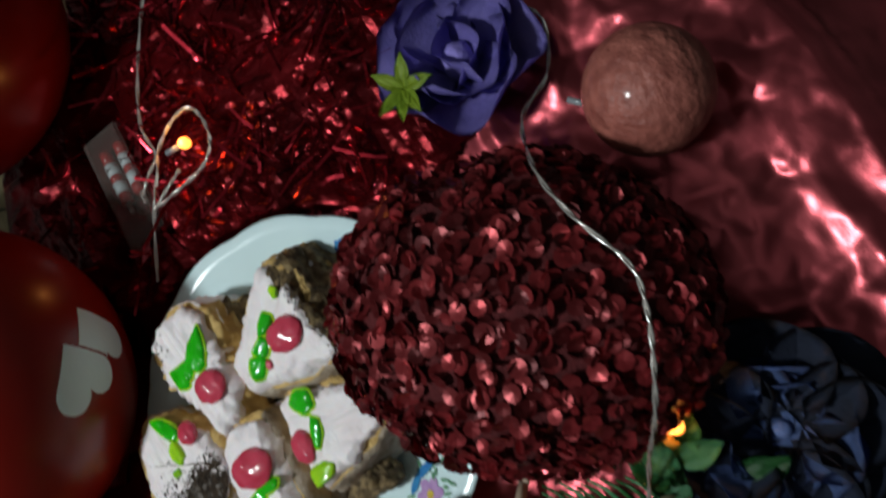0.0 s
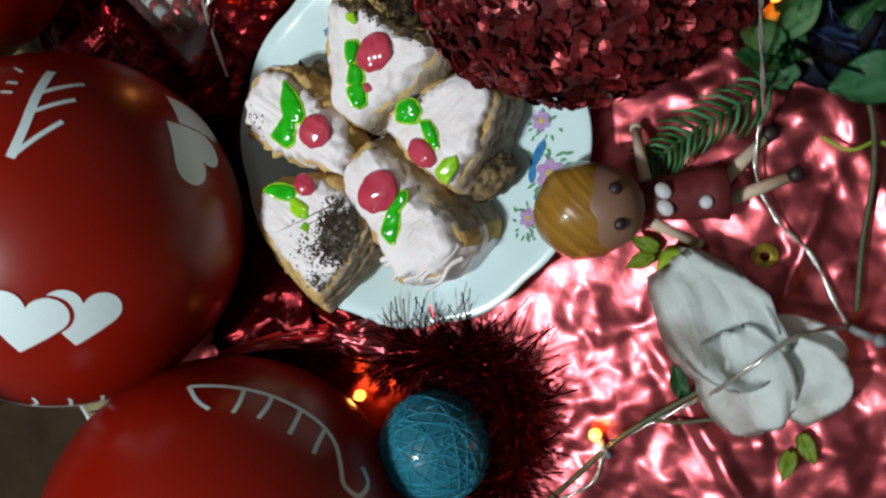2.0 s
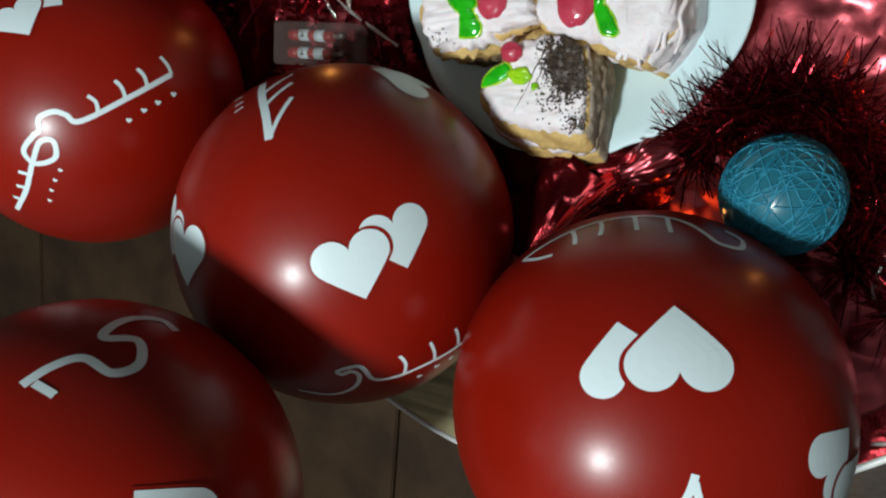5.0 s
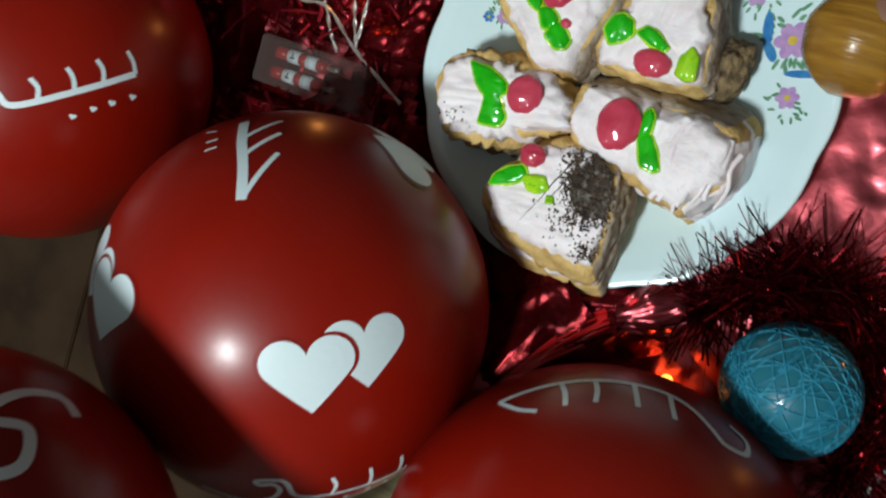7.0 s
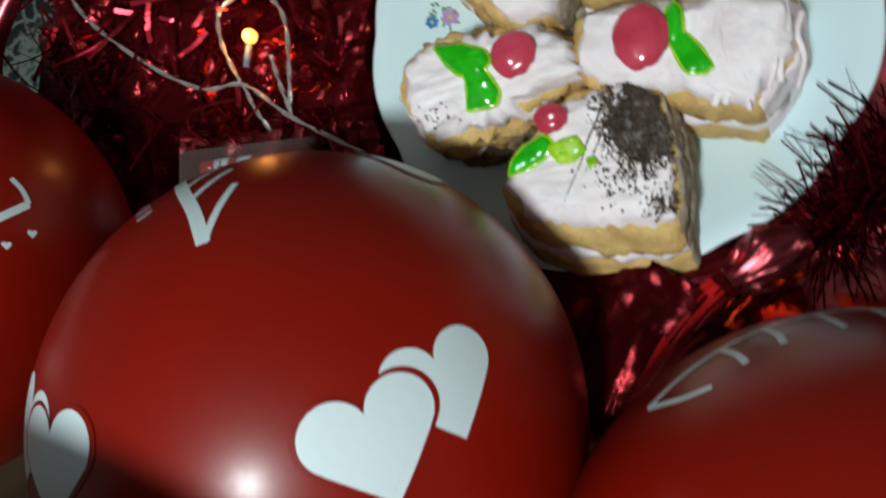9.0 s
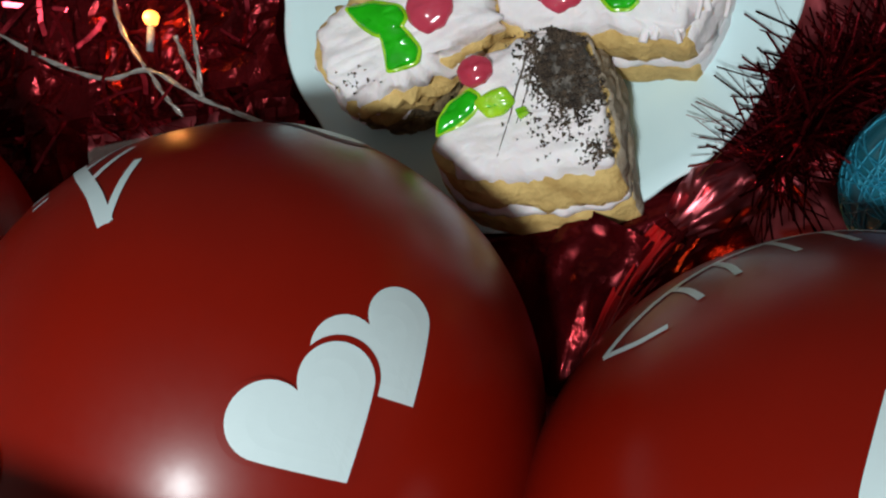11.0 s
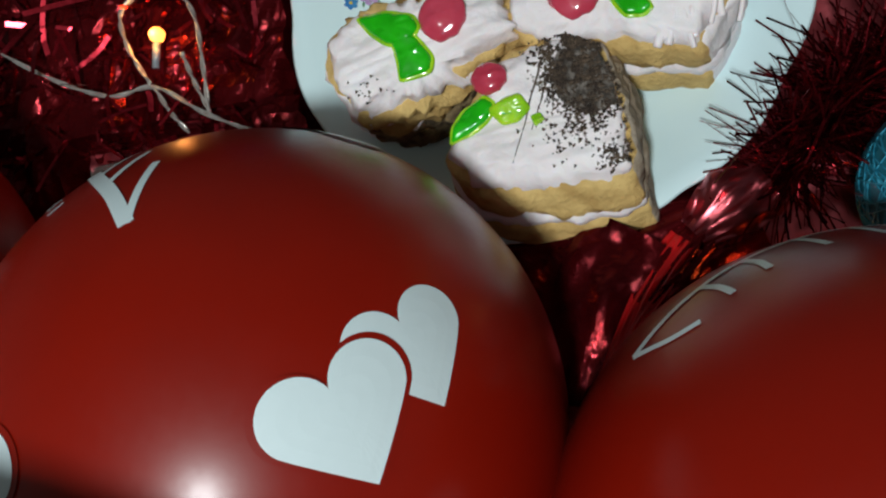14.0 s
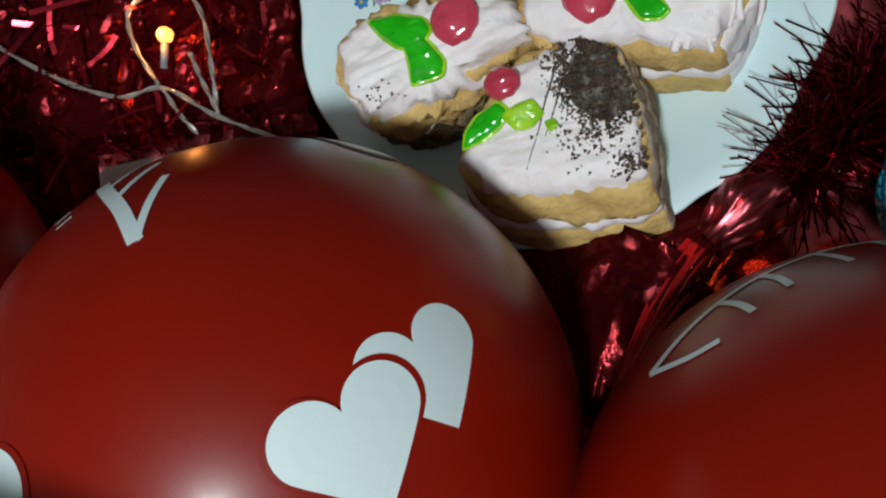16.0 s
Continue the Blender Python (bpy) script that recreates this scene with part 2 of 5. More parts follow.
def smooth_line(pts, n=8, closed=False):
    """A Catmull-Rom line through the points."""
    P = [Vector(p) for p in pts]
    out = []
    k = len(P)
    for i in range(k if closed else k - 1):
        if closed:
            a, b, c, d = P[i - 1], P[i], P[(i + 1) % k], P[(i + 2) % k]
        else:
            a, b, c, d = P[max(i - 1, 0)], P[i], P[i + 1], P[min(i + 2, k - 1)]
        for j in range(n):
            s = j / n
            out.append(0.5 * ((2 * b) + (c - a) * s + (2 * a - 5 * b + 4 * c - d) * s * s + (3 * b - a - 3 * c + d) * s ** 3))
    if not closed:
        out.append(P[-1])
    return out


def tube(bm, pts, radius, seg=6, taper=1.0):
    rings = []
    pts = [Vector(p) for p in pts]
    up = Vector((0.123, 0.2, 1)).normalized()
    for i, p in enumerate(pts):
        d = (pts[min(i + 1, len(pts) - 1)] - pts[max(i - 1, 0)]).normalized()
        x = d.cross(up)
        x = x.normalized() if x.length > 1e-6 else Vector((1, 0, 0))
        y = x.cross(d).normalized()
        r = radius * (1 + (taper - 1) * i / max(1, len(pts) - 1))
        rings.append([bm.verts.new(p + (x * math.cos(2 * math.pi * k / seg) + y * math.sin(2 * math.pi * k / seg)) * r) for k in range(seg)])
    for a, b in zip(rings, rings[1:]):
        for k in range(seg):
            bm.faces.new((a[k], a[(k + 1) % seg], b[(k + 1) % seg], b[k]))
    bm.faces.new(rings[0][::-1])
    bm.faces.new(rings[-1])


def lathe(bm, profile, seg=48, wave=None):
    rings = []
    for r, z in profile:
        ring = []
        for k in range(seg):
            a = 2 * math.pi * k / seg
            rr = r * (wave(a, r) if wave else 1)
            ring.append(bm.verts.new((rr * math.cos(a), rr * math.sin(a), z)))
        rings.append(ring)
    for a, b in zip(rings, rings[1:]):
        for k in range(seg):
            bm.faces.new((a[k], a[(k + 1) % seg], b[(k + 1) % seg], b[k]))
    bm.faces.new(rings[0][::-1])
    bm.faces.new(rings[-1])
    bmesh.ops.recalc_face_normals(bm, faces=bm.faces)


def ball(bm, centre, radii, u=24, v=16, rough=0.0, freq=60.0):
    vs = bmesh.ops.create_uvsphere(bm, u_segments=u, v_segments=v, radius=1)["verts"]
    for q in vs:
        k = 1 + rough * noise.noise(q.co * freq / 30)
        q.co = Vector((q.co.x * radii[0] * k + centre[0], q.co.y * radii[1] * k + centre[1], q.co.z * radii[2] * k + centre[2]))
    return vs


def box(bm, lo, hi, bevel=0.0):
    vs = bmesh.ops.create_cube(bm, size=1)["verts"]
    for q in vs:
        q.co = Vector([(lo[i] + hi[i]) / 2 + q.co[i] * (hi[i] - lo[i]) for i in range(3)])
    if bevel:
        es = list({e for q in vs for e in q.link_edges})
        bmesh.ops.bevel(bm, geom=es, offset=bevel, segments=2, affect="EDGES")


# ---- room: floor, rug, walls, ceiling ----
FLOOR_Z = -0.46
bm = bmesh.new()
box(bm, (-2.2, -2.2, FLOOR_Z - 0.08), (2.2, 2.2, FLOOR_Z - 0.012))
tagged(link_mesh("floor", bm, BOARD, False), "dark brown wooden floor under the table", "floor", kind="structure")
for i in range(12):
    bm = bmesh.new()
    box(bm, (-2.2 + i * 0.365, -2.2, FLOOR_Z - 0.012), (-2.2 + i * 0.365 + 0.361, -0.1, FLOOR_Z), 0.002)
    b = link_mesh("floor_board", bm, BOARD, False)
    b.parent = bpy.data.objects["floor"]
bm = bmesh.new()
box(bm, (-1.6, -0.1, FLOOR_Z - 0.012), (1.6, 1.9, FLOOR_Z + 0.006), 0.003)
tagged(link_mesh("rug", bm, RUG, False), "dark rug with a pale lacy pattern on the floor", "rug")
for name, lo, hi in (("wall_north", (-2.2, 2.2, FLOOR_Z - 0.08), (2.2, 2.3, 2.1)), ("wall_south", (-2.2, -2.3, FLOOR_Z - 0.08), (2.2, -2.2, 2.1)),
                     ("wall_east", (2.2, -2.3, FLOOR_Z - 0.08), (2.3, 2.3, 2.1)), ("wall_west", (-2.3, -2.3, FLOOR_Z - 0.08), (-2.2, 2.3, 2.1))):
    bm = bmesh.new()
    box(bm, lo, hi)
    tagged(link_mesh(name, bm, WALL, False), "plain painted wall of a dim room", "wall", kind="structure")
bm = bmesh.new()
box(bm, (-2.3, -2.3, 2.1), (2.3, 2.3, 2.2))
tagged(link_mesh("ceiling", bm, CEIL, False), "plain dull ceiling of a dim room", "ceiling", kind="structure")

# ---- table ----
TABLE_R = 0.305
table = thing("round_table", "small round wooden table with a white edge band", "table")


def clipped_board(lo, hi, along, z0, z1, radius):
    """A board between two lines, cut round by the table's circle."""
    bm = bmesh.new()
    n = 24
    pts = []
    for i in range(n + 1):
        s = lo + (hi - lo) * i / n
        pts.append((s, math.sqrt(max(0, radius * radius - s * s))))
    ring = [(s, w) for s, w in pts] + [(s, -w) for s, w in reversed(pts)]
    a = Vector((along[0], along[1], 0)).normalized()
    b = Vector((-a.y, a.x, 0))
    top = [bm.verts.new(b * s + a * w + Vector((0, 0, z1))) for s, w in ring]
    bot = [bm.verts.new(b * s + a * w + Vector((0, 0, z0))) for s, w in ring]
    bm.faces.new(top)
    bm.faces.new(bot[::-1])
    for i in range(len(ring)):
        j = (i + 1) % len(ring)
        bm.faces.new((top[j], top[i], bot[i], bot[j]))
    bmesh.ops.recalc_face_normals(bm, faces=bm.faces)
    return bm


edges = [-0.302, -0.21, -0.10, 0.012, 0.118, 0.215, 0.302]
for a, b in zip(edges, edges[1:]):
    part("board", clipped_board(a + 0.0008, b - 0.0008, (0.5, 0.866), -0.022, -0.004, 0.3035), WOOD, table, smooth=False)
bm = bmesh.new()
lathe(bm, [(0.300, -0.026), (0.3065, -0.026), (0.3075, -0.024), (0.3075, -0.004), (0.3065, -0.0025), (0.3040, -0.0025), (0.3035, -0.004), (0.3035, -0.022)], 160)
part("edge_band", bm, EDGE, table, "thin white edge band")
bm = bmesh.new()
lathe(bm, [(0.03, FLOOR_Z + 0.03), (0.03, -0.04), (0.10, -0.03), (0.10, -0.0225)], 32)
part("pedestal", bm, WOOD, table)
bm = bmesh.new()
lathe(bm, [(0.20, FLOOR_Z + 0.006), (0.20, FLOOR_Z + 0.018), (0.03, FLOOR_Z + 0.03)], 48)
part("foot", bm, WOOD, table)

# ---- crumpled foil sheet over the table ----
U, V = Vector((0.813, -0.582, 0)), Vector((0.582, 0.813, 0))


def crumple(x, y, f, seed):
    return 1 - abs(noise.noise(Vector((x * f, y * f, seed))) * 2)


FOLDS = []
fq = random.Random(77)
for _ in range(46):
    a = fq.uniform(0, math.pi)
    FOLDS.append((fq.uniform(-0.3, 0.3), fq.uniform(-0.2, 0.3), math.cos(a), math.sin(a), fq.uniform(0.03, 0.11), fq.uniform(0.004, 0.012), fq.uniform(0.0012, 0.0036)))


LAT = [[[fq.uniform(-1, 1) for _ in range(64)] for _ in range(64)] for _ in range(2)]


def facets(x, y, cell, k):
    """Height of a sheet creased into flat, uneven triangles."""
    wx, wy = x + 0.45 * cell * noise.noise(Vector((x / cell * 0.6, y / cell * 0.6, 2 + k))), y + 0.45 * cell * noise.noise(Vector((x / cell * 0.6, y / cell * 0.6, 7 + k)))
    u, v = (wx * 0.9 + wy * 0.45) / cell + 200, (wy * 0.9 - wx * 0.45) / cell + 200
    i, j = int(u), int(v)
    fu, fv = u - i, v - j
    L = LAT[k]
    a, b, c, d = L[i % 64][j % 64], L[(i + 1) % 64][j % 64], L[i % 64][(j + 1) % 64], L[(i + 1) % 64][(j + 1) % 64]
    if (i + j) % 2:
        return a + (b - a) * fu + (c - a) * fv if fu + fv < 1 else d + (c - d) * (1 - fu) + (b - d) * (1 - fv)
    return a + (b - a) * fu + (d - b) * fv if fu > fv else a + (d - c) * fu + (c - a) * fv


def foil_height(x, y):
    far = min(1, max(0.25, (math.hypot(x, y) - 0.07) / 0.08))
    h = 0.0018 + 0.0018 * crumple(x, y, 9, 3.1) + 0.0021 * facets(x, y, 0.021, 0) + 0.0012 * facets(x, y, 0.0085, 1)
    for fx, fy, c, s, L, w, a in FOLDS:
        dx, dy = x - fx, y - fy
        along, over = dx * c + dy * s, abs(dy * c - dx * s)
        if abs(along) < L and over < w:
            h += a * (1 - over / w) * (1 - (along / L) ** 2)
    r = math.hypot(x, y)
    drop = max(0, r - 0.300)
    return 0.0005 + max(0, h) * far * 1.1 - drop * 0.75 + 0.02 * drop / 0.06 * noise.noise(Vector((x * 20, y * 20, 5)))


bm = bmesh.new()
nu, nv = 300, 240
grid = []
for i in range(nu + 1):
    row = []
    for j in range(nv + 1):
        u = -0.297 + (0.297 + min(0.328, 0.2875 + 0.25 * (-0.215 + 0.491 * j / nv))) * i / nu + 0.003 * noise.noise(Vector((j * 0.1, 0, 1)))
        v = -0.215 + 0.491 * j / nv + 0.003 * noise.noise(Vector((i * 0.1, 3, 1)))
        p = U * u + V * v
        z = foil_height(p.x, p.y)
        if math.hypot(p.x, p.y) < 0.31:
            z = max(z, -0.0015)
        row.append(bm.verts.new((p.x, p.y, z)))
    grid.append(row)
for i in range(nu):
    for j in range(nv):
        bm.faces.new((grid[i][j], grid[i + 1][j], grid[i + 1][j + 1], grid[i][j + 1]))
foil = link_mesh("foil_sheet", bm, FOIL)
tagged(foil, "crumpled satin red foil sheet spread over the table", "foil")
sol = foil.modifiers.new("thickness", "SOLIDIFY")
sol.thickness, sol.offset = 0.0003, 1.0
# the rolled edge of the sheet over the table's rim
bm = bmesh.new()
tube(bm, smooth_line([(-0.352, 0.005, 0.0), (-0.343, 0.035, 0.008), (-0.325, 0.065, 0.010), (-0.304, 0.098, 0.006), (-0.285, 0.13, 0.0)], 6), 0.0065, 12)
roll = link_mesh("foil_fold", bm, FOIL)
roll.parent = foil

# added dark sheet: stands for the foil's fold turned away from the lamp
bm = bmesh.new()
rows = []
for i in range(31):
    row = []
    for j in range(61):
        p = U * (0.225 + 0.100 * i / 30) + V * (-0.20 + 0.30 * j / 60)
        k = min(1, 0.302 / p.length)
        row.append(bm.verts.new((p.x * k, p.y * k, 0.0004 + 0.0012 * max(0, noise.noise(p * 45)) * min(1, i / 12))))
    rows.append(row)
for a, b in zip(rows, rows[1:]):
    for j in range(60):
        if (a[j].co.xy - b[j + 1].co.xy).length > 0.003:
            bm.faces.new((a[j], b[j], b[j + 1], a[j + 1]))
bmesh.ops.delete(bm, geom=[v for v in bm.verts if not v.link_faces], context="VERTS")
under = link_mesh("shaded_foil_sheet", bm, FILM)
tagged(under, "dark red sheet standing for the foil's shaded fold", "film")

# ---- plate ----
plate = thing("plate", "white scalloped porcelain plate with small painted flowers", "plate", place=(0, 0, 0.004))


def scallop(a, r):
    return 1 + max(0, (r - 0.07) / 0.03) * 0.022 * (abs(math.sin(a * 6 + 0.4)) - 0.6)


bm = bmesh.new()
lathe(bm, [(0.045, 0.0005), (0.052, 0.0), (0.054, 0.002), (0.066, 0.0035), (0.080, 0.009), (0.0935, 0.0150), (0.1005, 0.0178), (0.1012, 0.0190), (0.1000, 0.0197),
           (0.0925, 0.0172), (0.079, 0.0112), (0.066, 0.0058), (0.058, 0.0048), (0.03, 0.0042), (0.004, 0.0042)], 144, scallop)
part("dish", bm, PORCELAIN, plate)


def plate_z(x, y):
    r = math.hypot(x, y)
    prof = [(0, 0.0042), (0.058, 0.0048), (0.066, 0.0058), (0.079, 0.0112), (0.0925, 0.0172), (0.1, 0.0197)]
    for (a, za), (b, zb) in zip(prof, prof[1:]):
        if r <= b:
            return za + (zb - za) * (r - a) / (b - a)
    return 0.0197


def dab(bm, x, y, rx, ry, turn, lift=0.0005, n=12):
    """A small oval brush mark lying on the plate."""
    c, s = math.cos(turn), math.sin(turn)
    vs = []
    for k in range(n):
        a = 2 * math.pi * k / n
        px, py = rx * math.cos(a), ry * math.sin(a)
        X, Y = x + px * c - py * s, y + px * s + py * c
        vs.append(bm.verts.new((X, Y, plate_z(X, Y) + lift)))
    m = bm.verts.new((x, y, plate_z(x, y) + lift))
    for k in range(n):
        bm.faces.new((m, vs[k], vs[(k + 1) % n]))


def painted_flower(x, y, r, petal, centre):
    bm = bmesh.new()
    for k in range(6):
        a = k * math.pi / 3 + 0.3
        dab(bm, x + r * 0.6 * math.cos(a), y + r * 0.6 * math.sin(a), r * 0.5, r * 0.38, a, 0.0005 + 0.00005 * (k % 2))
    part("painted_flower", bm, petal, plate, "small painted flower", False)
    bm = bmesh.new()
    dab(bm, x, y, r * 0.28, r * 0.28, 0, 0.0008)
    part("flower_centre", bm, centre, plate, "", False)


def painted_spray(x, y, spread, count, material, seed, size=0.0022):
    q = random.Random(seed)
    bm = bmesh.new()
    for k in range(count):
        a = q.uniform(0, 6.28)
        d = spread * q.uniform(0.4, 1)
        dab(bm, x + d * math.cos(a), y + d * math.sin(a), size * q.uniform(0.6, 1.4), size * 0.4, a + q.uniform(-0.6, 0.6), 0.00035 + 0.00002 * k, 8)
    part("painted_leaves", bm, material, plate, "", False)


for x, y, r, mt in ((0.0703, 0.0405, 0.0078, LILAC), (0.0774, 0.0160, 0.0050, LILAC), (0.0477, 0.0566, 0.0052, LILAC), (-0.0763, 0.0112, 0.0026, BLUE_PAINT), (-0.0690, 0.0135, 0.0036, LILAC),
                    (-0.0618, 0.0600, 0.004, BLUE_PAINT), (-0.0500, 0.0640, 0.004, LILAC)):
    painted_flower(x, y, r, mt, YOLK)
bm = bmesh.new()
dab(bm, 0.0580, 0.0425, 0.0085, 0.0024, 1.85, 0.0009)
dab(bm, 0.0625, 0.0335, 0.0050, 0.0022, 2.30, 0.0010)
dab(bm, 0.0800, 0.0275, 0.0085, 0.0017, 0.20, 0.0009)
part("painted_ribbon", bm, BLUE_PAINT, plate, "", False)
painted_spray(0.0690, 0.0410, 0.015, 30, SAGE, 1)
painted_spray(0.0785, 0.0140, 0.010, 16, SAGE, 2, 0.0016)
painted_spray(0.0520, 0.0560, 0.010, 18, SAGE, 3, 0.0016)
painted_spray(-0.0720, 0.0140, 0.0070, 16, SAGE, 4, 0.0013)
painted_spray(-0.0550, 0.0620, 0.009, 14, SAGE, 5, 0.0014)

# ---- cake slices ----


def inside(poly, x, y):
    hit = False
    for (x0, y0), (x1, y1) in zip(poly, poly[1:] + poly[:1]):
        if (y0 > y) != (y1 > y) and x < (x1 - x0) * (y - y0) / (y1 - y0) + x0:
            hit = not hit
    return hit


def resample(poly, n, round_by=1):
    """The footprint as n even points with softened corners."""
    P = [Vector((*p, 0)) for p in poly]
    for _ in range(round_by):
        Q = []
        for a, b in zip(P, P[1:] + P[:1]):
            Q += [a * 0.88 + b * 0.12, a * 0.12 + b * 0.88]
        P = Q
    L = [0]
    for a, b in zip(P, P[1:] + P[:1]):
        L.append(L[-1] + (b - a).length)
    out = []
    for k in range(n):
        s = L[-1] * k / n
        i = max(j for j in range(len(P)) if L[j] <= s)
        f = (s - L[i]) / max(1e-9, L[i + 1] - L[i])
        out.append(P[i].lerp(P[(i + 1) % len(P)], f))
    return out


def slab(bm, poly, levels, n=120, jag=0.0006, seed=0.0, pick=None, surface=None, wobble=0.0, lean=(), z_top=0.05):
    """A solid of the footprint's outline through levels of (height, inset); sides lean out towards the base by lean; pick gives a face's material
    by its outward way, surface the height of the top."""
    base = resample(poly, n)
    c = sum(base, Vector()) / n
    way = turn_of(base)
    kinds = []
    for k in range(n):
        w = base[(k + 1) % n] - base[k]
        kinds.append(pick(Vector((w.y, -w.x, 0)).normalized() * way) if pick else 0)
    rings = []
    for z, inset in levels:
        k0 = max(0, (z_top - z) / 0.043)
        ring = []
        for k, p in enumerate(base):
            d = (p - c)
            L = d.length
            q = noise.noise(Vector((p.x * 260, p.y * 260, z * 300 + seed)))
            q2 = noise.noise(Vector((p.x * 90, p.y * 90, z * 110 + seed)))
            rough = 2.2 if kinds[k] == 1 else 1.0
            e = L - inset + jag * rough * (q + 1.4 * q2)
            zz = z + wobble * noise.noise(Vector((p.x * 120, p.y * 120, seed + 9)))
            x, y = c.x + d.x / L * e, c.y + d.y / L * e
            for sx, sy in lean:
                out = min(1, max(0, (d.x * sx + d.y * sy) / L / math.hypot(sx, sy) / 0.5))
                x, y = x + sx * k0 * out, y + sy * k0 * out
            ring.append(bm.verts.new((x, y, zz)))
        rings.append(ring)
    for a, b in zip(rings, rings[1:]):
        for k in range(n):
            f = bm.faces.new((a[k], a[(k + 1) % n], b[(k + 1) % n], b[k]))
            f.material_index = kinds[k]
    bm.faces.new(rings[0][::-1])
    last = top = rings[-1]
    zt = levels[-1][0]
    for s in (0.97, 0.92, 0.86, 0.79, 0.72, 0.65, 0.57, 0.49, 0.41, 0.33, 0.25, 0.17, 0.09) if surface else (0.6,):
        ring = []
        for k in range(n):
            q = top[k].co
            x, y = c.x + (q.x - c.x) * s, c.y + (q.y - c.y) * s
            f = min(1, (1 - s) / 0.1)
            ring.append(bm.verts.new((x, y, q.z + (surface(x, y) - q.z) * f if surface else zt)))
        for k in range(n):
            bm.faces.new((last[k], last[(k + 1) % n], ring[(k + 1) % n], ring[k]))
        last = ring
    m = bm.verts.new((c.x, c.y, surface(c.x, c.y) if surface else zt))
    for k in range(n):
        bm.faces.new((last[k], last[(k + 1) % n], m))
    bmesh.ops.recalc_face_normals(bm, faces=bm.faces)


def turn_of(base):
    area = sum(a.x * b.y - b.x * a.y for a, b in zip(base, base[1:] + base[:1]))
    return 1 if area > 0 else -1


def blob(poly, surface, lift, grow=0.0):
    """A puddle of gel with a swollen middle that follows the icing under it."""
    bm = bmesh.new()
    n = 48
    base = resample(poly, n, 2)
    c = sum(base, Vector()) / n
    base = [p + (p - c).normalized() * grow for p in base]
    prev = None
    for s, h in ((1.0, -0.3), (0.985, 0.35), (0.93, 0.7), (0.82, 0.9), (0.6, 1.0), (0.35, 1.02)):
        ring = []
        for p in base:
            x, y = c.x + (p.x - c.x) * s, c.y + (p.y - c.y) * s
            ring.append(bm.verts.new((x, y, surface(x, y) + lift * h + 0.0003 * noise.noise(Vector((x, y, 0)) * 170))))
        if prev:
            for k in range(n):
                bm.faces.new((prev[k], prev[(k + 1) % n], ring[(k + 1) % n], ring[k]))
        else:
            bm.faces.new(ring[::-1])
        prev = ring
    bm.faces.new(prev)
    bmesh.ops.recalc_face_normals(bm, faces=bm.faces)
    return bm


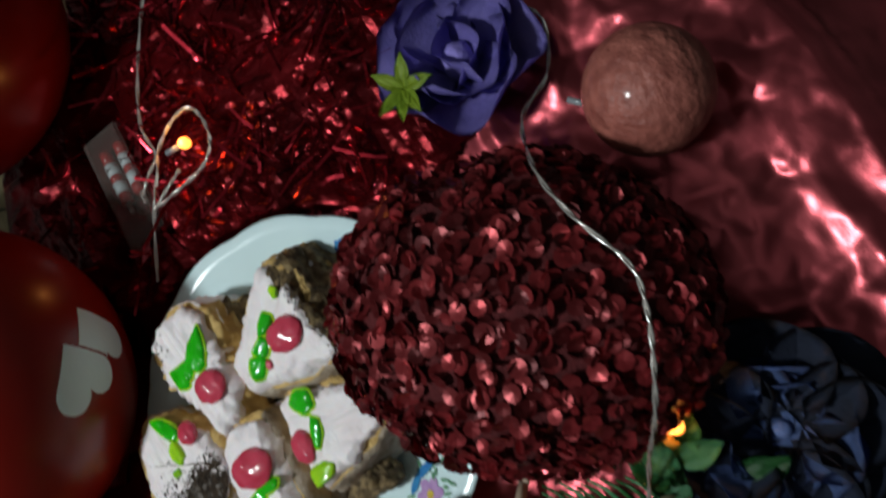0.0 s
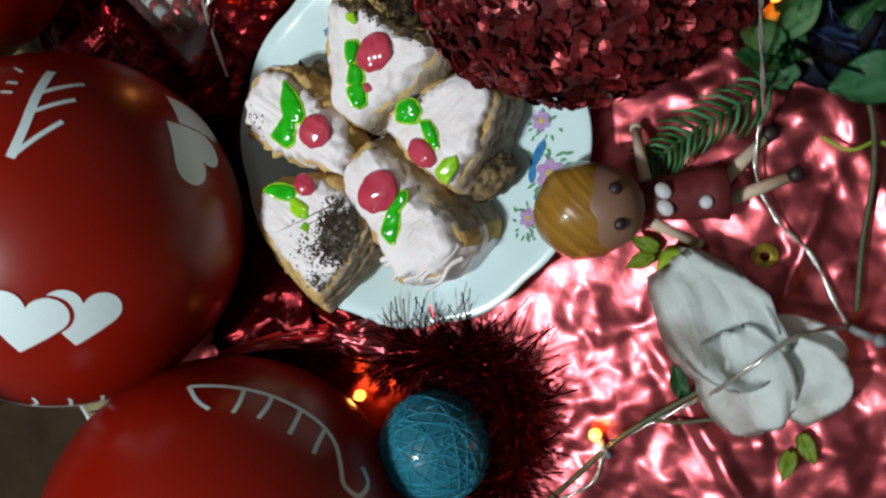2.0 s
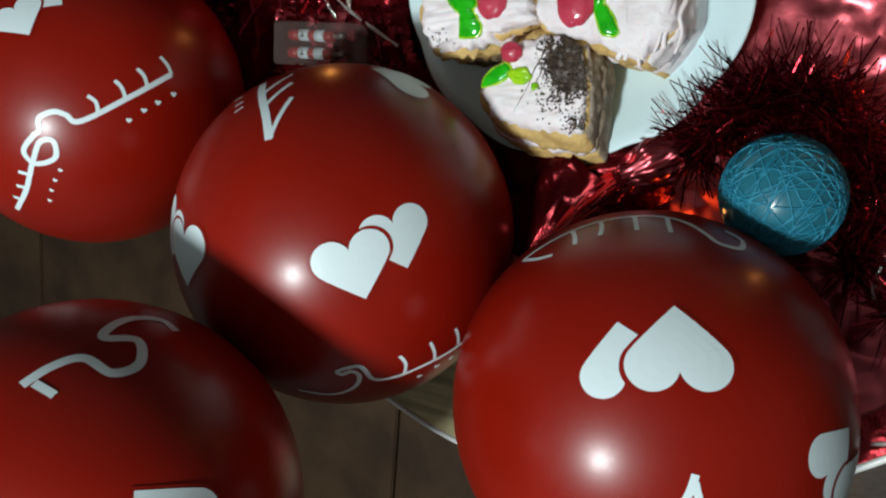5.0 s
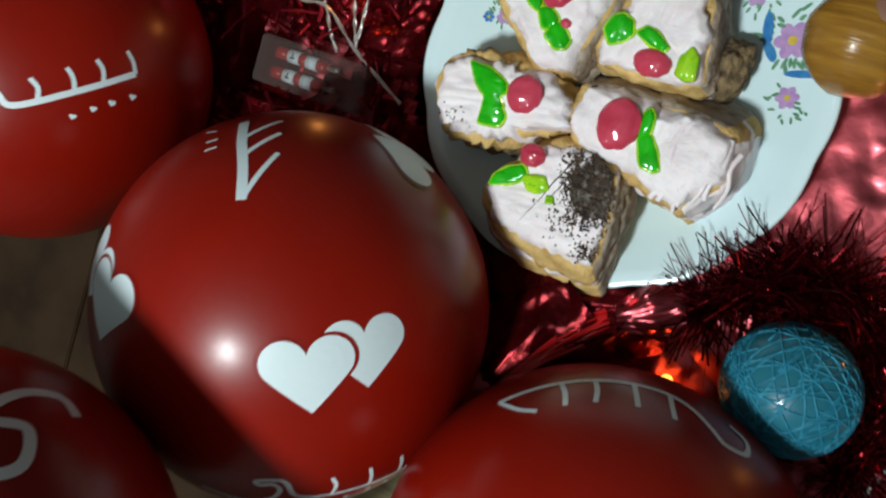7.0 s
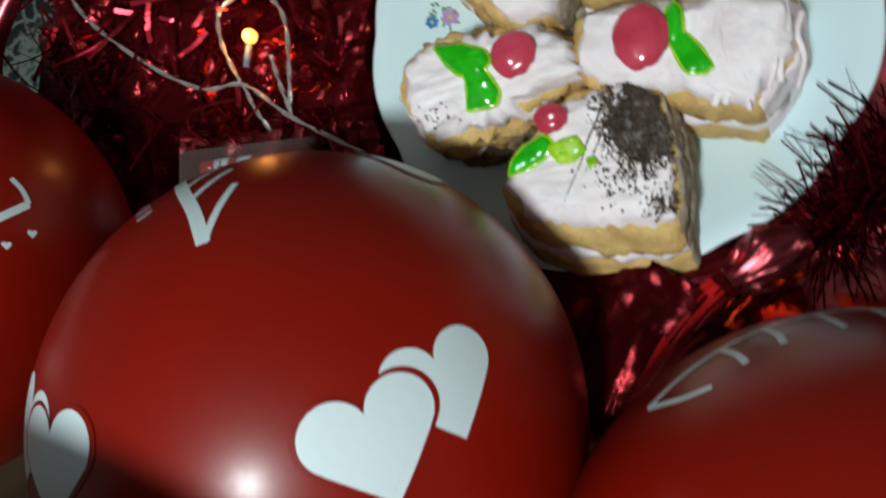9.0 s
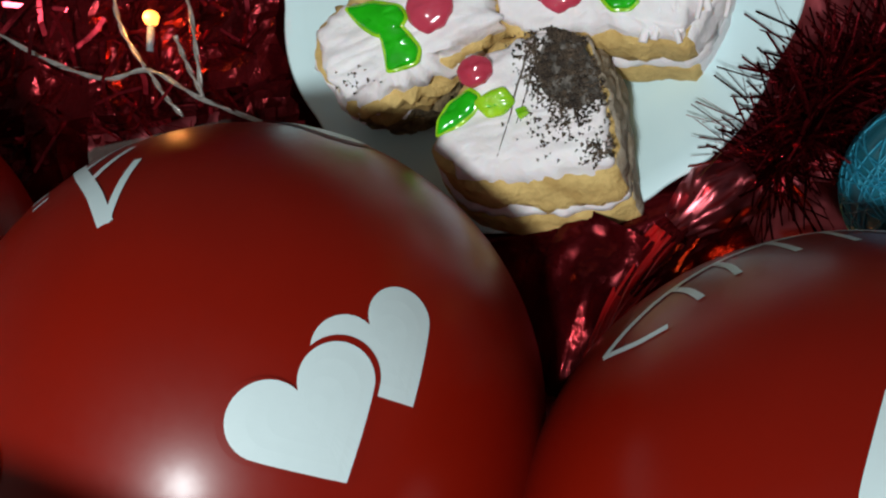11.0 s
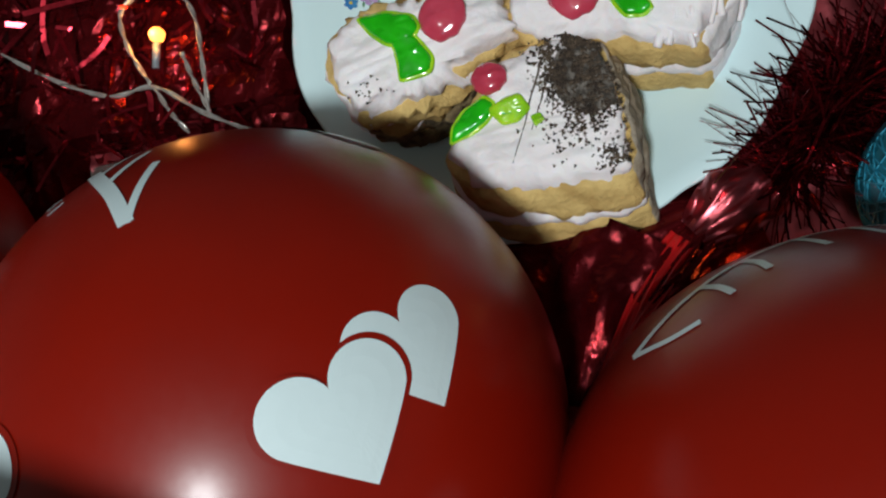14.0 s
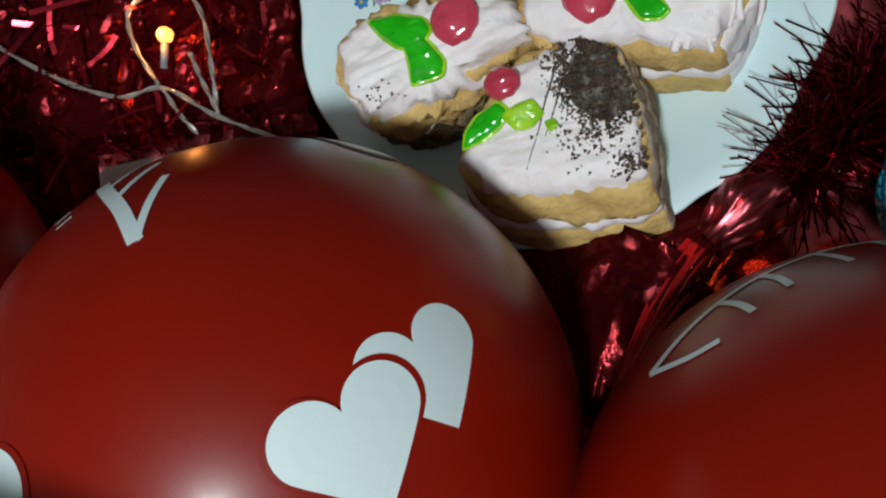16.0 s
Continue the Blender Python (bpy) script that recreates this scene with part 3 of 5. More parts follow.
def cake_slice(poly, z_top, cherry, gels, cocoa, coat, label, seed, crumbs=None, lean=(), z0=0.0095, comb=0.0, smear=(), tan_upper=False):
    """poly: outline of the top; cocoa, coat, smear: outward ways of the crumbly dark, the iced and the cream-smeared sides;
    gels: (material, outline); comb: direction of the icing's strokes."""
    cake = thing("cake_slice", label, "cake", "cake slices on the plate")
    h = z_top - z0
    cs, sn = math.cos(comb), math.sin(comb)

    def surface(x, y):
        u, v = x * cs + y * sn, y * cs - x * sn
        strokes_ = noise.noise(Vector((u * 45, v * 330, seed + 4))) + 0.6 * noise.noise(Vector((u * 90, v * 700, seed + 6)))
        return z_top + 0.0010 + 0.0019 * noise.noise(Vector((x * 60, y * 60, seed))) + 0.0004 * noise.noise(Vector((x * 190, y * 190, seed + 2))) + 0.0011 * strokes_

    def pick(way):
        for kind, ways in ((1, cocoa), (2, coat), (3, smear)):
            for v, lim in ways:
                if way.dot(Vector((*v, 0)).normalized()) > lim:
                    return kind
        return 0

    def layer(name, mats, levels, jag, add, label="", **more):
        bm = bmesh.new()
        slab(bm, poly, [(z0 + h * f, inset) for f, inset in levels], jag=jag, seed=seed + add, pick=pick, lean=lean, z_top=z_top, **more)
        part(name, bm, mats, cake, label)

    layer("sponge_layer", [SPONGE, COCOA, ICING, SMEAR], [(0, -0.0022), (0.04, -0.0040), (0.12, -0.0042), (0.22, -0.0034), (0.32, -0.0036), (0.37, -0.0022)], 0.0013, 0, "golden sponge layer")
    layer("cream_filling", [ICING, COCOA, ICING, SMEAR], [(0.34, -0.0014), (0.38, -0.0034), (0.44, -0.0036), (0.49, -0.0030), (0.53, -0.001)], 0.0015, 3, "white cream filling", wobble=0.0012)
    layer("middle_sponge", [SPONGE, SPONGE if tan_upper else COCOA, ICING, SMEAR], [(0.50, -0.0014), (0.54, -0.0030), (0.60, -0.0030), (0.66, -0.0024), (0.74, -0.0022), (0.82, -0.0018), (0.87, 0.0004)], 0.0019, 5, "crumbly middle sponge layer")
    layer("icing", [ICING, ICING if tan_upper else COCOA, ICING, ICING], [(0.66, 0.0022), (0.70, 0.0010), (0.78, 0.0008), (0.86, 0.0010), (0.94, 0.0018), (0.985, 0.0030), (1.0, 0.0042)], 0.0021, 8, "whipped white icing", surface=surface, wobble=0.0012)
    for cx, cy, rx, ry in cherry:
        bm = bmesh.new()
        n0 = surface(cx, cy)
        for v in ball(bm, (0, 0, 0), (rx, ry, 0.0034 if rx > 0.004 else 0.0014), 32, 20, 0.10, 70):
            x, y = v.co.x, v.co.y
            v.co = Vector((cx + x, cy + y, n0 + 0.0008 + v.co.z + 0.5 * (surface(cx + x, cy + y) - n0)))
        part("cherry", bm, CHERRY, cake, "glossy red jelly cherry")
    for k, (mt, pl) in enumerate(gels):
        if mt is GEL:
            part("gel_rim", blob(pl, surface, 0.0009, 0.0011), GEL_LIGHT, cake, "thin lime edge of the gel")
        part("gel_leaf", blob(pl, surface, 0.0022), mt, cake, "shiny green gel" if mt is GEL else "shiny lime gel")
    if crumbs:
        q = random.Random(int(seed * 10))
        verts, faces = [], []
        for cx, cy, sx, sy, turn, count in crumbs:
            c, s = math.cos(turn), math.sin(turn)
            for _ in range(count):
                a, b = q.gauss(0, 0.5), q.gauss(0, 0.5)
                x, y = cx + a * sx * c - b * sy * s, cy + a * sx * s + b * sy * c
                if not inside(poly, x, y) or noise.noise(Vector((x * 260, y * 260, seed))) < -0.28:
                    continue
                r = q.uniform(0.0003, 0.0010)
                o = len(verts)
                z = surface(x, y) + q.uniform(-0.0003, 0.0006)
                for dx, dy, dz in ((1, 0, 0), (-0.5, 0.87, 0), (-0.5, -0.87, 0), (0, 0, 1), (0, 0, -1)):
                    verts.append((x + dx * r * q.uniform(0.6, 1.3), y + dy * r * q.uniform(0.6, 1.3), z + dz * r * q.uniform(0.5, 1.0)))
                faces += [(o, o + 1, o + 3), (o + 1, o + 2, o + 3), (o + 2, o, o + 3), (o + 1, o, o + 4), (o + 2, o + 1, o + 4), (o, o + 2, o + 4)]
        cr = from_arrays("crumb_dust", verts, faces, CRUMB)
        cr.parent = cake
        tagged(cr, "scattered dark chocolate crumbs", kind="stuff")
    return cake, surface


C1 = [(-0.0680, 0.0345), (-0.0504, 0.0440), (-0.0315, 0.0473), (-0.0159, 0.0525), (-0.0055, 0.0540), (-0.0050, 0.0299), (-0.0098, 0.0122), (-0.0150, -0.0040), (-0.0239, -0.0066), (-0.0320, -0.0050), (-0.0435, 0.0057), (-0.0600, 0.0210)]
C2 = [(-0.0748, -0.0190), (-0.0660, -0.0118), (-0.0450, -0.0088), (-0.0210, -0.0090), (-0.0060, -0.0190), (-0.0040, -0.0270), (-0.0150, -0.0336), (-0.0300, -0.0401), (-0.0412, -0.0467), (-0.0531, -0.0500), (-0.0680, -0.0460), (-0.0742, -0.0315)]
C3 = [(-0.0040, -0.0085), (0.0028, -0.0062), (0.0325, -0.0060), (0.0600, -0.0070), (0.0690, -0.0120), (0.0700, -0.0300), (0.0555, -0.0475), (0.0438, -0.0430), (0.0248, -0.0375), (0.0031, -0.0342), (-0.0049, -0.0249)]
C4 = [(-0.0335, -0.0690), (-0.0285, -0.0580), (-0.0210, -0.0500), (-0.0120, -0.0388), (-0.0040, -0.0358), (0.0140, -0.0350), (0.0245, -0.0410), (0.0295, -0.0600), (0.0300, -0.0822), (0.0215, -0.0850), (0.0039, -0.0842), (-0.0168, -0.0805), (-0.0290, -0.0755)]
C5 = [(-0.0030, 0.0035), (-0.0050, 0.0150), (0.0010, 0.0350), (0.0090, 0.0520), (0.0220, 0.0565), (0.0320, 0.0530), (0.0375, 0.0390), (0.0435, 0.0210), (0.0455, 0.0075), (0.0340, 0.0045), (0.0180, 0.0030)]
cake_slice(C1, 0.0560, [(-0.0282, 0.0305, 0.0088, 0.0106), (-0.0199, 0.0150, 0.0026, 0.0022)],
           [(GEL, [(-0.0443, 0.0238), (-0.0400, 0.0285), (-0.0365, 0.0270), (-0.0333, 0.0205), (-0.0340, 0.0165), (-0.0390, 0.0185)]), (GEL, [(-0.0345, 0.0180), (-0.0300, 0.0205), (-0.0237, 0.0165), (-0.0240, 0.0115), (-0.0297, 0.0100)]),
            (GEL, [(-0.0265, 0.0120), (-0.0225, 0.0155), (-0.0155, 0.0090), (-0.0165, 0.0045), (-0.0212, 0.0032), (-0.0270, 0.0070)]), (GEL_LIGHT, [(-0.0539, 0.0341), (-0.0500, 0.0380), (-0.0450, 0.0360), (-0.0460, 0.0330), (-0.0512, 0.0318)])],
           [((-0.25, 0.97), 0.72)], [], "wedge of cream cake with cherry and green gel on the plate", 1.0,
           [(-0.036, 0.046, 0.030, 0.004, 0.2, 320)], [(-0.004, 0.013), (0.007, 0.0)], comb=-0.9, smear=[((1, 0.1), 0.6)])
# its lower sides' cocoa colour holds both dark sponge and the shadow down there
cake_slice(C2, 0.0555, [(-0.0271, -0.0205, 0.0086, 0.0090)],
           [(GEL, [(-0.0595, -0.0135), (-0.0480, -0.0140), (-0.0380, -0.0175), (-0.0360, -0.0225), (-0.0400, -0.0275), (-0.0480, -0.0262), (-0.0545, -0.0205)]), (GEL, [(-0.0470, -0.0250), (-0.0385, -0.0245), (-0.0328, -0.0335), (-0.0345, -0.0385), (-0.0455, -0.0400), (-0.0450, -0.0330)])],
           [((0.3, -0.95), 0.75), ((0.1, 1), 0.8)], [((-1, -0.1), 0.55)], "blunt slice of cream cake with a cherry on the plate", 2.0, [(-0.058, -0.040, 0.008, 0.004, 0, 30)], [(0.0, 0.003), (0.001, -0.001)], comb=0.2, tan_upper=True)
long_slice, _ = cake_slice(C3, 0.0540, [(0.0190, -0.0195, 0.0098, 0.0118)],
           [(GEL, [(0.0275, -0.0180), (0.0278, -0.0105), (0.0305, -0.0085), (0.0332, -0.0115), (0.0335, -0.0200), (0.0295, -0.0240)]), (GEL, [(0.0285, -0.0220), (0.0340, -0.0190), (0.0395, -0.0260), (0.0432, -0.0325), (0.0400, -0.0345), (0.0340, -0.0335)])],
           [], [((1, -0.25), 0.75)], "long cream cake slice with folded icing end", 3.0, None, [(0.001, 0.011), (0.0, -0.003)], comb=1.5, smear=[((0, 1), 0.94)])
crumbed, crumbed_top = cake_slice(C4, 0.0540, [(-0.0140, -0.0455, 0.0064, 0.0056)],
           [(GEL, [(-0.0305, -0.0655), (-0.0285, -0.0590), (-0.0240, -0.0545), (-0.0173, -0.0510), (-0.0135, -0.0540), (-0.0160, -0.0590), (-0.0221, -0.0625)]), (GEL_LIGHT, [(-0.0165, -0.0560), (-0.0100, -0.0530), (-0.0040, -0.0522), (-0.0008, -0.0580), (-0.0060, -0.0620), (-0.0118, -0.0622)]),
            (GEL, [(-0.0128, -0.0580), (-0.0090, -0.0552), (-0.0060, -0.0580), (-0.0085, -0.0608)]), (GEL_LIGHT, [(-0.0020, -0.0605), (0.0020, -0.0600), (0.0034, -0.0630), (-0.0005, -0.0648)])],
           [], [], "cream cake slice strewn with dark chocolate crumbs", 4.0,
           [(0.0165, -0.0475, 0.0115, 0.0140, 0.3, 5200), (0.0190, -0.0600, 0.0105, 0.0130, 0, 800), (0.0255, -0.0790, 0.006, 0.005, 0, 220), (0.0100, -0.0680, 0.012, 0.010, 0, 130)], [(0.0, -0.0225)], 0.0225, comb=0.1, smear=[((1, 0.15), 0.7)])
part("cocoa_dust", blob([(0.0075, -0.0480), (0.0105, -0.0390), (0.0150, -0.0365), (0.0235, -0.0420), (0.0270, -0.0520), (0.0275, -0.0620), (0.0200, -0.0640), (0.0120, -0.0610), (0.0080, -0.0560)], crumbed_top, 0.0005), DUST, crumbed, "patch of dark cocoa powder")
# thin cracks in the icing beside the crumbs
for a, b in (((0.0050, -0.0415), (-0.0096, -0.0759)), ((0.0085, -0.0440), (-0.0020, -0.0655))):
    bm = bmesh.new()
    pts = []
    for k in range(13):
        x, y = a[0] + (b[0] - a[0]) * k / 12, a[1] + (b[1] - a[1]) * k / 12
        pts.append((x, y, crumbed_top(x, y) + 0.0001))
    tube(bm, pts, 0.00045, 5, 0.3)
    part("icing_crack", bm, CRUMB, crumbed, "thin dark crack in the icing")
cake_slice(C5, 0.0520, [(0.0225, 0.0100, 0.0086, 0.0062)],
           [(GEL, [(-0.0035, 0.0185), (-0.0010, 0.0250), (0.0030, 0.0268), (0.0085, 0.0250), (0.0105, 0.0190), (0.0060, 0.0150), (0.0010, 0.0125)]), (GEL, [(0.0110, 0.0205), (0.0150, 0.0245), (0.0200, 0.0235), (0.0275, 0.0185), (0.0260, 0.0160), (0.0190, 0.0170)]),
            (GEL_LIGHT, [(0.0330, 0.0080), (0.0328, 0.0165), (0.0370, 0.0222), (0.0418, 0.0180), (0.0435, 0.0080), (0.0390, 0.0062)])],
           [], [], "narrow cream cake slice with lime gel, crumbly at one side", 5.0, None, [(0.002, 0.0)], comb=1.45, smear=[((1, 0.1), 0.6)])
# a broken lump of cocoa sponge beside the narrow slice
lump = thing("cake_lump", "broken lump of cocoa sponge on the plate", "cake")
bm = bmesh.new()
vs = ball(bm, (0.0505, 0.0200, 0.0215), (0.0085, 0.0150, 0.0130), 48, 34)
for v in vs:
    k = 0.0035 * noise.noise(v.co * 150) + 0.0018 * noise.noise(v.co * 420)
    v.co += (v.co - Vector((0.0505, 0.0200, 0.0215))).normalized() * k
part("sponge", bm, COCOA, lump)
# folded ridges of icing along the end of the long slice
rq = random.Random(8)
for k in range(7):
    bm = bmesh.new()
    x = 0.0470 + 0.0040 * k
    j = [rq.uniform(-0.0028, 0.0028) for _ in range(6)]
    y0, y1 = -0.0100 - 0.0006 * k, -0.0475 + 0.0022 * abs(k - 2)
    z = 0.0535 - 0.0011 * max(0, k - 3) ** 1.5
    tube(bm, smooth_line([(x + j[0] * 0.5, y0 + j[1], z - 0.0015), (x + j[2], y0 * 0.65 + y1 * 0.35, z + 0.0002), (x + j[3] - 0.001, y0 * 0.3 + y1 * 0.7, z), (x + j[5] - 0.003, y1 + j[4], z - 0.002)], 7), rq.uniform(0.0013, 0.0026), 8, 0.55)
    part("icing_fold", bm, ICING, long_slice, "folded ridge of icing")

# ---- balloons ----


def on_ball(r, az, el, lift=0.0003):
    a, e = radians(az), radians(el)
    return Vector((math.cos(a) * math.cos(e), math.sin(a) * math.cos(e), math.sin(e))) * (r + lift)


def heart_patch(r, tip, notch, lift, grow=1.0, squeeze=1.0):
    a, b = on_ball(1, *tip, 0), on_ball(1, *notch, 0)
    up = b - a
    s = up.length * r / 22 * grow
    mid = (a * 6 + b * 16) / 22
    mid.normalize()
    y = (up - mid * up.dot(mid)).normalized()
    x = y.cross(mid)
    half = [(8 + 8.3 * math.cos(math.radians(d)), 2 + 7.9 * math.sin(math.radians(d))) for d in range(164, -46, -10)]
    half += [(13.9 * (1 - k / 10), -3.6 - 13.4 * k / 10) for k in range(1, 10)]
    shape = [(0, 4.0)] + half + [(0, -17.0)] + [(-hx, hy) for hx, hy in half[::-1]]
    bm = bmesh.new()
    n = len(shape)
    prev = [bm.verts.new(mid * (r + lift))]
    for f in (0.25, 0.5, 0.75, 1.0):
        ring = []
        for k in range(n):
            hx, hy = shape[k]
            q = mid * r + (x * hx * squeeze + y * (hy + 1)) * s * f
            ring.append(bm.verts.new(q.normalized() * (r + lift)))
        for k in range(n):
            if len(prev) == 1:
                bm.faces.new((prev[0], ring[k], ring[(k + 1) % n]))
            else:
                bm.faces.new((prev[k], ring[k], ring[(k + 1) % n], prev[(k + 1) % n]))
        prev = ring
    bmesh.ops.recalc_face_normals(bm, faces=bm.faces)
    return bm


def stroke(r, pts, width, lift=0.0003, taper=False):
    """A printed line on the balloon through points of longitude and latitude."""
    line = smooth_line([on_ball(1, *p, 0) for p in pts], 8)
    bm = bmesh.new()
    pairs = []
    for i, p in enumerate(line):
        n = p.normalized()
        d = line[min(i + 1, len(line) - 1)] - line[max(i - 1, 0)]
        s = n.cross(d).normalized()
        w = width * (0.35 + 0.65 * math.sin(math.pi * min(1, i / (len(line) - 1) * 1.1)) if taper else 1)
        pairs.append([bm.verts.new((n * r + s * w * k).normalized() * (r + lift)) for k in (-0.5, 0, 0.5)])
    for a, b in zip(pairs, pairs[1:]):
        bm.faces.new((a[0], b[0], b[1], a[1]))
        bm.faces.new((a[1], b[1], b[2], a[2]))
    bmesh.ops.recalc_face_normals(bm, faces=bm.faces)
    return bm


def dot(r, az, el, size):
    return heart_patch(r, (az - size, el), (az + size, el), 0.0003, 0.9)


def balloon(place, r, knot, label):
    b = thing("balloon", label, "balloon", "red balloons round the plate", place)
    bm = bmesh.new()
    ball(bm, (0, 0, 0), (r, r, r), 96, 64)
    low = -place[2] + 0.0045
    for q in bm.verts:
        if place[2] < 0.15:
            q.co.z = max(q.co.z, low)
    part("skin", bm, LATEX, b)
    bm = bmesh.new()
    d = on_ball(1, *knot, 0)
    pts = [d * (r - 0.002), d * (r + 0.006), d * (r + 0.009), d * (r + 0.014)]
    tube(bm, pts, 0.006, 12, 0.8)
    part("knot", bm, LATEX, b, "tied rubber knot")
    return b


def heart_pair(b, r, front, back):
    part("printed_heart", heart_patch(r, *back, 0.00020), PRINT, b, "printed white heart", False)
    part("heart_gap", heart_patch(r, *front, 0.00034, 1.10), LATEX, b, "", False)
    part("printed_heart", heart_patch(r, *front, 0.00050), PRINT, b, "printed white heart", False)


def strokes(b, r, lines, width):
    for ln in lines:
        part("printed_scroll", stroke(r, ln, width), PRINT, b, "printed white scroll line", False)


def dots(b, r, places, size=0.9):
    for az, el in places:
        part("printed_dot", dot(r, az, el, size), PRINT, b, "", False)


R1 = 0.0944
b1 = balloon((-0.0922, -0.1522, 0.0864), R1, (-120, -25), "glossy red balloon with printed white hearts beside the plate")
heart_pair(b1, R1, ((-10.2, 47.6), (12.8, 53.3)), ((2.6, 36.5), (20.6, 39.7)))
heart_pair(b1, R1, ((-148, 65), (170, 68)), ((-168, 52), (166, 56)))
heart_pair(b1, R1, ((80, 6), (65, -2)), ((92, -4), (76, -12)))
strokes(b1, R1, [[(83.8, 52.8), (93, 45), (103, 35), (110, 25)]], 0.0044)
strokes(b1, R1, [[(83.8, 52.8), (86.5, 44), (87.8, 36)], [(97, 40.5), (95.5, 34), (94, 28.5)], [(103, 35), (101, 28), (99, 22)]], 0.0024)
strokes(b1, R1, [[(-75, 40), (-64, 33.5), (-54, 33), (-47, 36), (-46, 39.6), (-50, 41), (-49, 43), (-42, 39), (-46, 31), (-42.5, 25), (-35, 17.4), (-28.5, 8), (-22, -2)]], 0.0024)
strokes(b1, R1, [[(-40, 23), (-35, 26), (-32, 30)], [(-33, 15), (-29, 18), (-25, 22)], [(-27, 8), (-23, 11), (-20, 14)]], 0.0018)
strokes(b1, R1, [[(116.3, 30.4), (121, 29.4)], [(112.2, 35.3), (116, 36.5)], [(109.7, 39), (113.5, 40.5)]], 0.0016)
dots(b1, R1, [(-42, 15), (-37, 11), (-34, 6)])
R2 = 0.0967
b2 = balloon((0.0844, -0.2119, 0.0704), R2, (-60, -25), "glossy red balloon with paired white hearts on top")
heart_pair(b2, R2, ((72.2, 41.5), (55, 55)), ((87.2, 51.2), (72, 64)))
heart_pair(b2, R2, ((3, 1), (-8, 12)), ((13, 13), (3, 25)))
strokes(b2, R2, [[(12, 62), (2, 63.5), (-10, 65)], [(8, 62.3), (-1, 61), (-12, 58)]], 0.0034)
strokes(b2, R2, [[(130.6, 21.3), (118, 16.3), (105, 11.2), (92, 7.5), (84, 8), (77, 11.5), (72.5, 13.4), (67.5, 10), (69, 4), (74, 3)]], 0.0026)
strokes(b2, R2, [[(130.6, 21.3), (124, 26), (118, 27.5)], [(115, 15), (112.5, 20), (111, 25)], [(107, 12), (105, 17), (104, 22)], [(98, 9), (96, 14), (94, 19)], [(89, 8), (87, 13), (85, 17)]], 0.0022)
R3 = 0.0942
b3 = balloon((-0.2921, -0.0938, 0.0911), R3, (150, -20), "glossy red balloon printed with a white comb scroll")
heart_pair(b3, R3, ((43, 54.5), (64, 53)), ((50, 40), (64, 43)))
strokes(b3, R3, [[(13.5, 13), (4.6, 30), (-5.9, 44.5), (-3.5, 49), (-2.5, 53), (-7.4, 57.5), (-15, 57), (-19.5, 58.5), (-33, 60), (-37, 55), (-28, 50), (-19, 52), (-22, 56), (-36, 56), (-58, 52), (-79, 46)]], 0.0030)
strokes(b3, R3, [[(-2, 39), (3, 39.5), (6, 42)], [(4.5, 30), (9, 31), (12, 33)], [(9, 22.5), (13, 23), (16, 25)], [(13.5, 13), (17, 14), (20, 16)], [(-46, 54), (-50, 58)], [(-56, 52), (-61, 55)], [(-67, 49), (-71, 52)]], 0.0022)
dots(b3, R3, [(-4, 29), (0, 24), (3, 19), (6, 13), (-34, 47), (-41, 47), (-48, 46), (-55, 44)])
R4 = 0.0945
b4 = balloon((-0.1160, -0.2625, 0.2385), R4, (-100, 10), "glossy red balloon resting on the others, white scroll print")
strokes(b4, R4, [[(75, 31), (74, 23), (71, 17), (63, 15), (62, 8), (69, 3), (74, 9), (77, 5), (78, -3), (75, -10), (69, -10)]], 0.0042)
strokes(b4, R4, [[(73, 29), (66, 28)]], 0.0036)
heart_pair(b4, R4, ((34, 25), (17, 18)), ((25, 12), (10, 8)))

# ---- baubles ----


def wound_ball(name, place, r, shell, thread, count, label, cap_dir, seed):
    b = thing(name, label, "bauble", "", place)
    bm = bmesh.new()
    ball(bm, (0, 0, 0), (r * 0.985,) * 3, 48, 32)
    part("shell", bm, shell, b)
    q = random.Random(seed)
    bm = bmesh.new()
    for k in range(count):
        n = Vector((q.gauss(0, 1), q.gauss(0, 1), q.gauss(0, 1))).normalized()
        a = n.orthogonal().normalized()
        c = n.cross(a)
        off = q.uniform(-0.55, 0.55)
        rad = math.sqrt(1 - off * off)
        t0, t1 = q.uniform(0, 6.28), q.uniform(2.5, 6.2)
        tube(bm, [(a * math.cos(t0 + t1 * i / 26) + c * math.sin(t0 + t1 * i / 26)) * rad * r + n * off * r for i in range(27)], 0.00042, 4)
    if count:
        part("wound_thread", bm, thread, b, "thin wound thread", kind="stuff")
    if cap_dir:
        bm = bmesh.new()
        d = Vector(cap_dir).normalized()
        tube(bm, [d * r * 0.97, d * (r + 0.004)], 0.0045, 14)
        part("cap", bm, GOLD, b, "small metal cap")
    return b


wound_ball("blue_bauble", (0.1270, -0.1040, 0.0320), 0.0297, BLUE_SHELL, BLUE, 70, "turquoise thread-wound bauble lying in tinsel", (-0.5, -0.7, 0.1), 3)
wound_ball("pink_bauble", (-0.0358, 0.2323, 0.0315), 0.0300, PINK, PINK, 0, "dull salmon pink bauble on the foil", None, 4)
wound_ball("yellow_bauble", (0.2631, 0.1127, 0.0345), 0.0335, YELLOW, YELLOW, 26, "bright yellow thread-wound bauble at the foil's edge", (-0.9, -0.2, 0.1), 5)

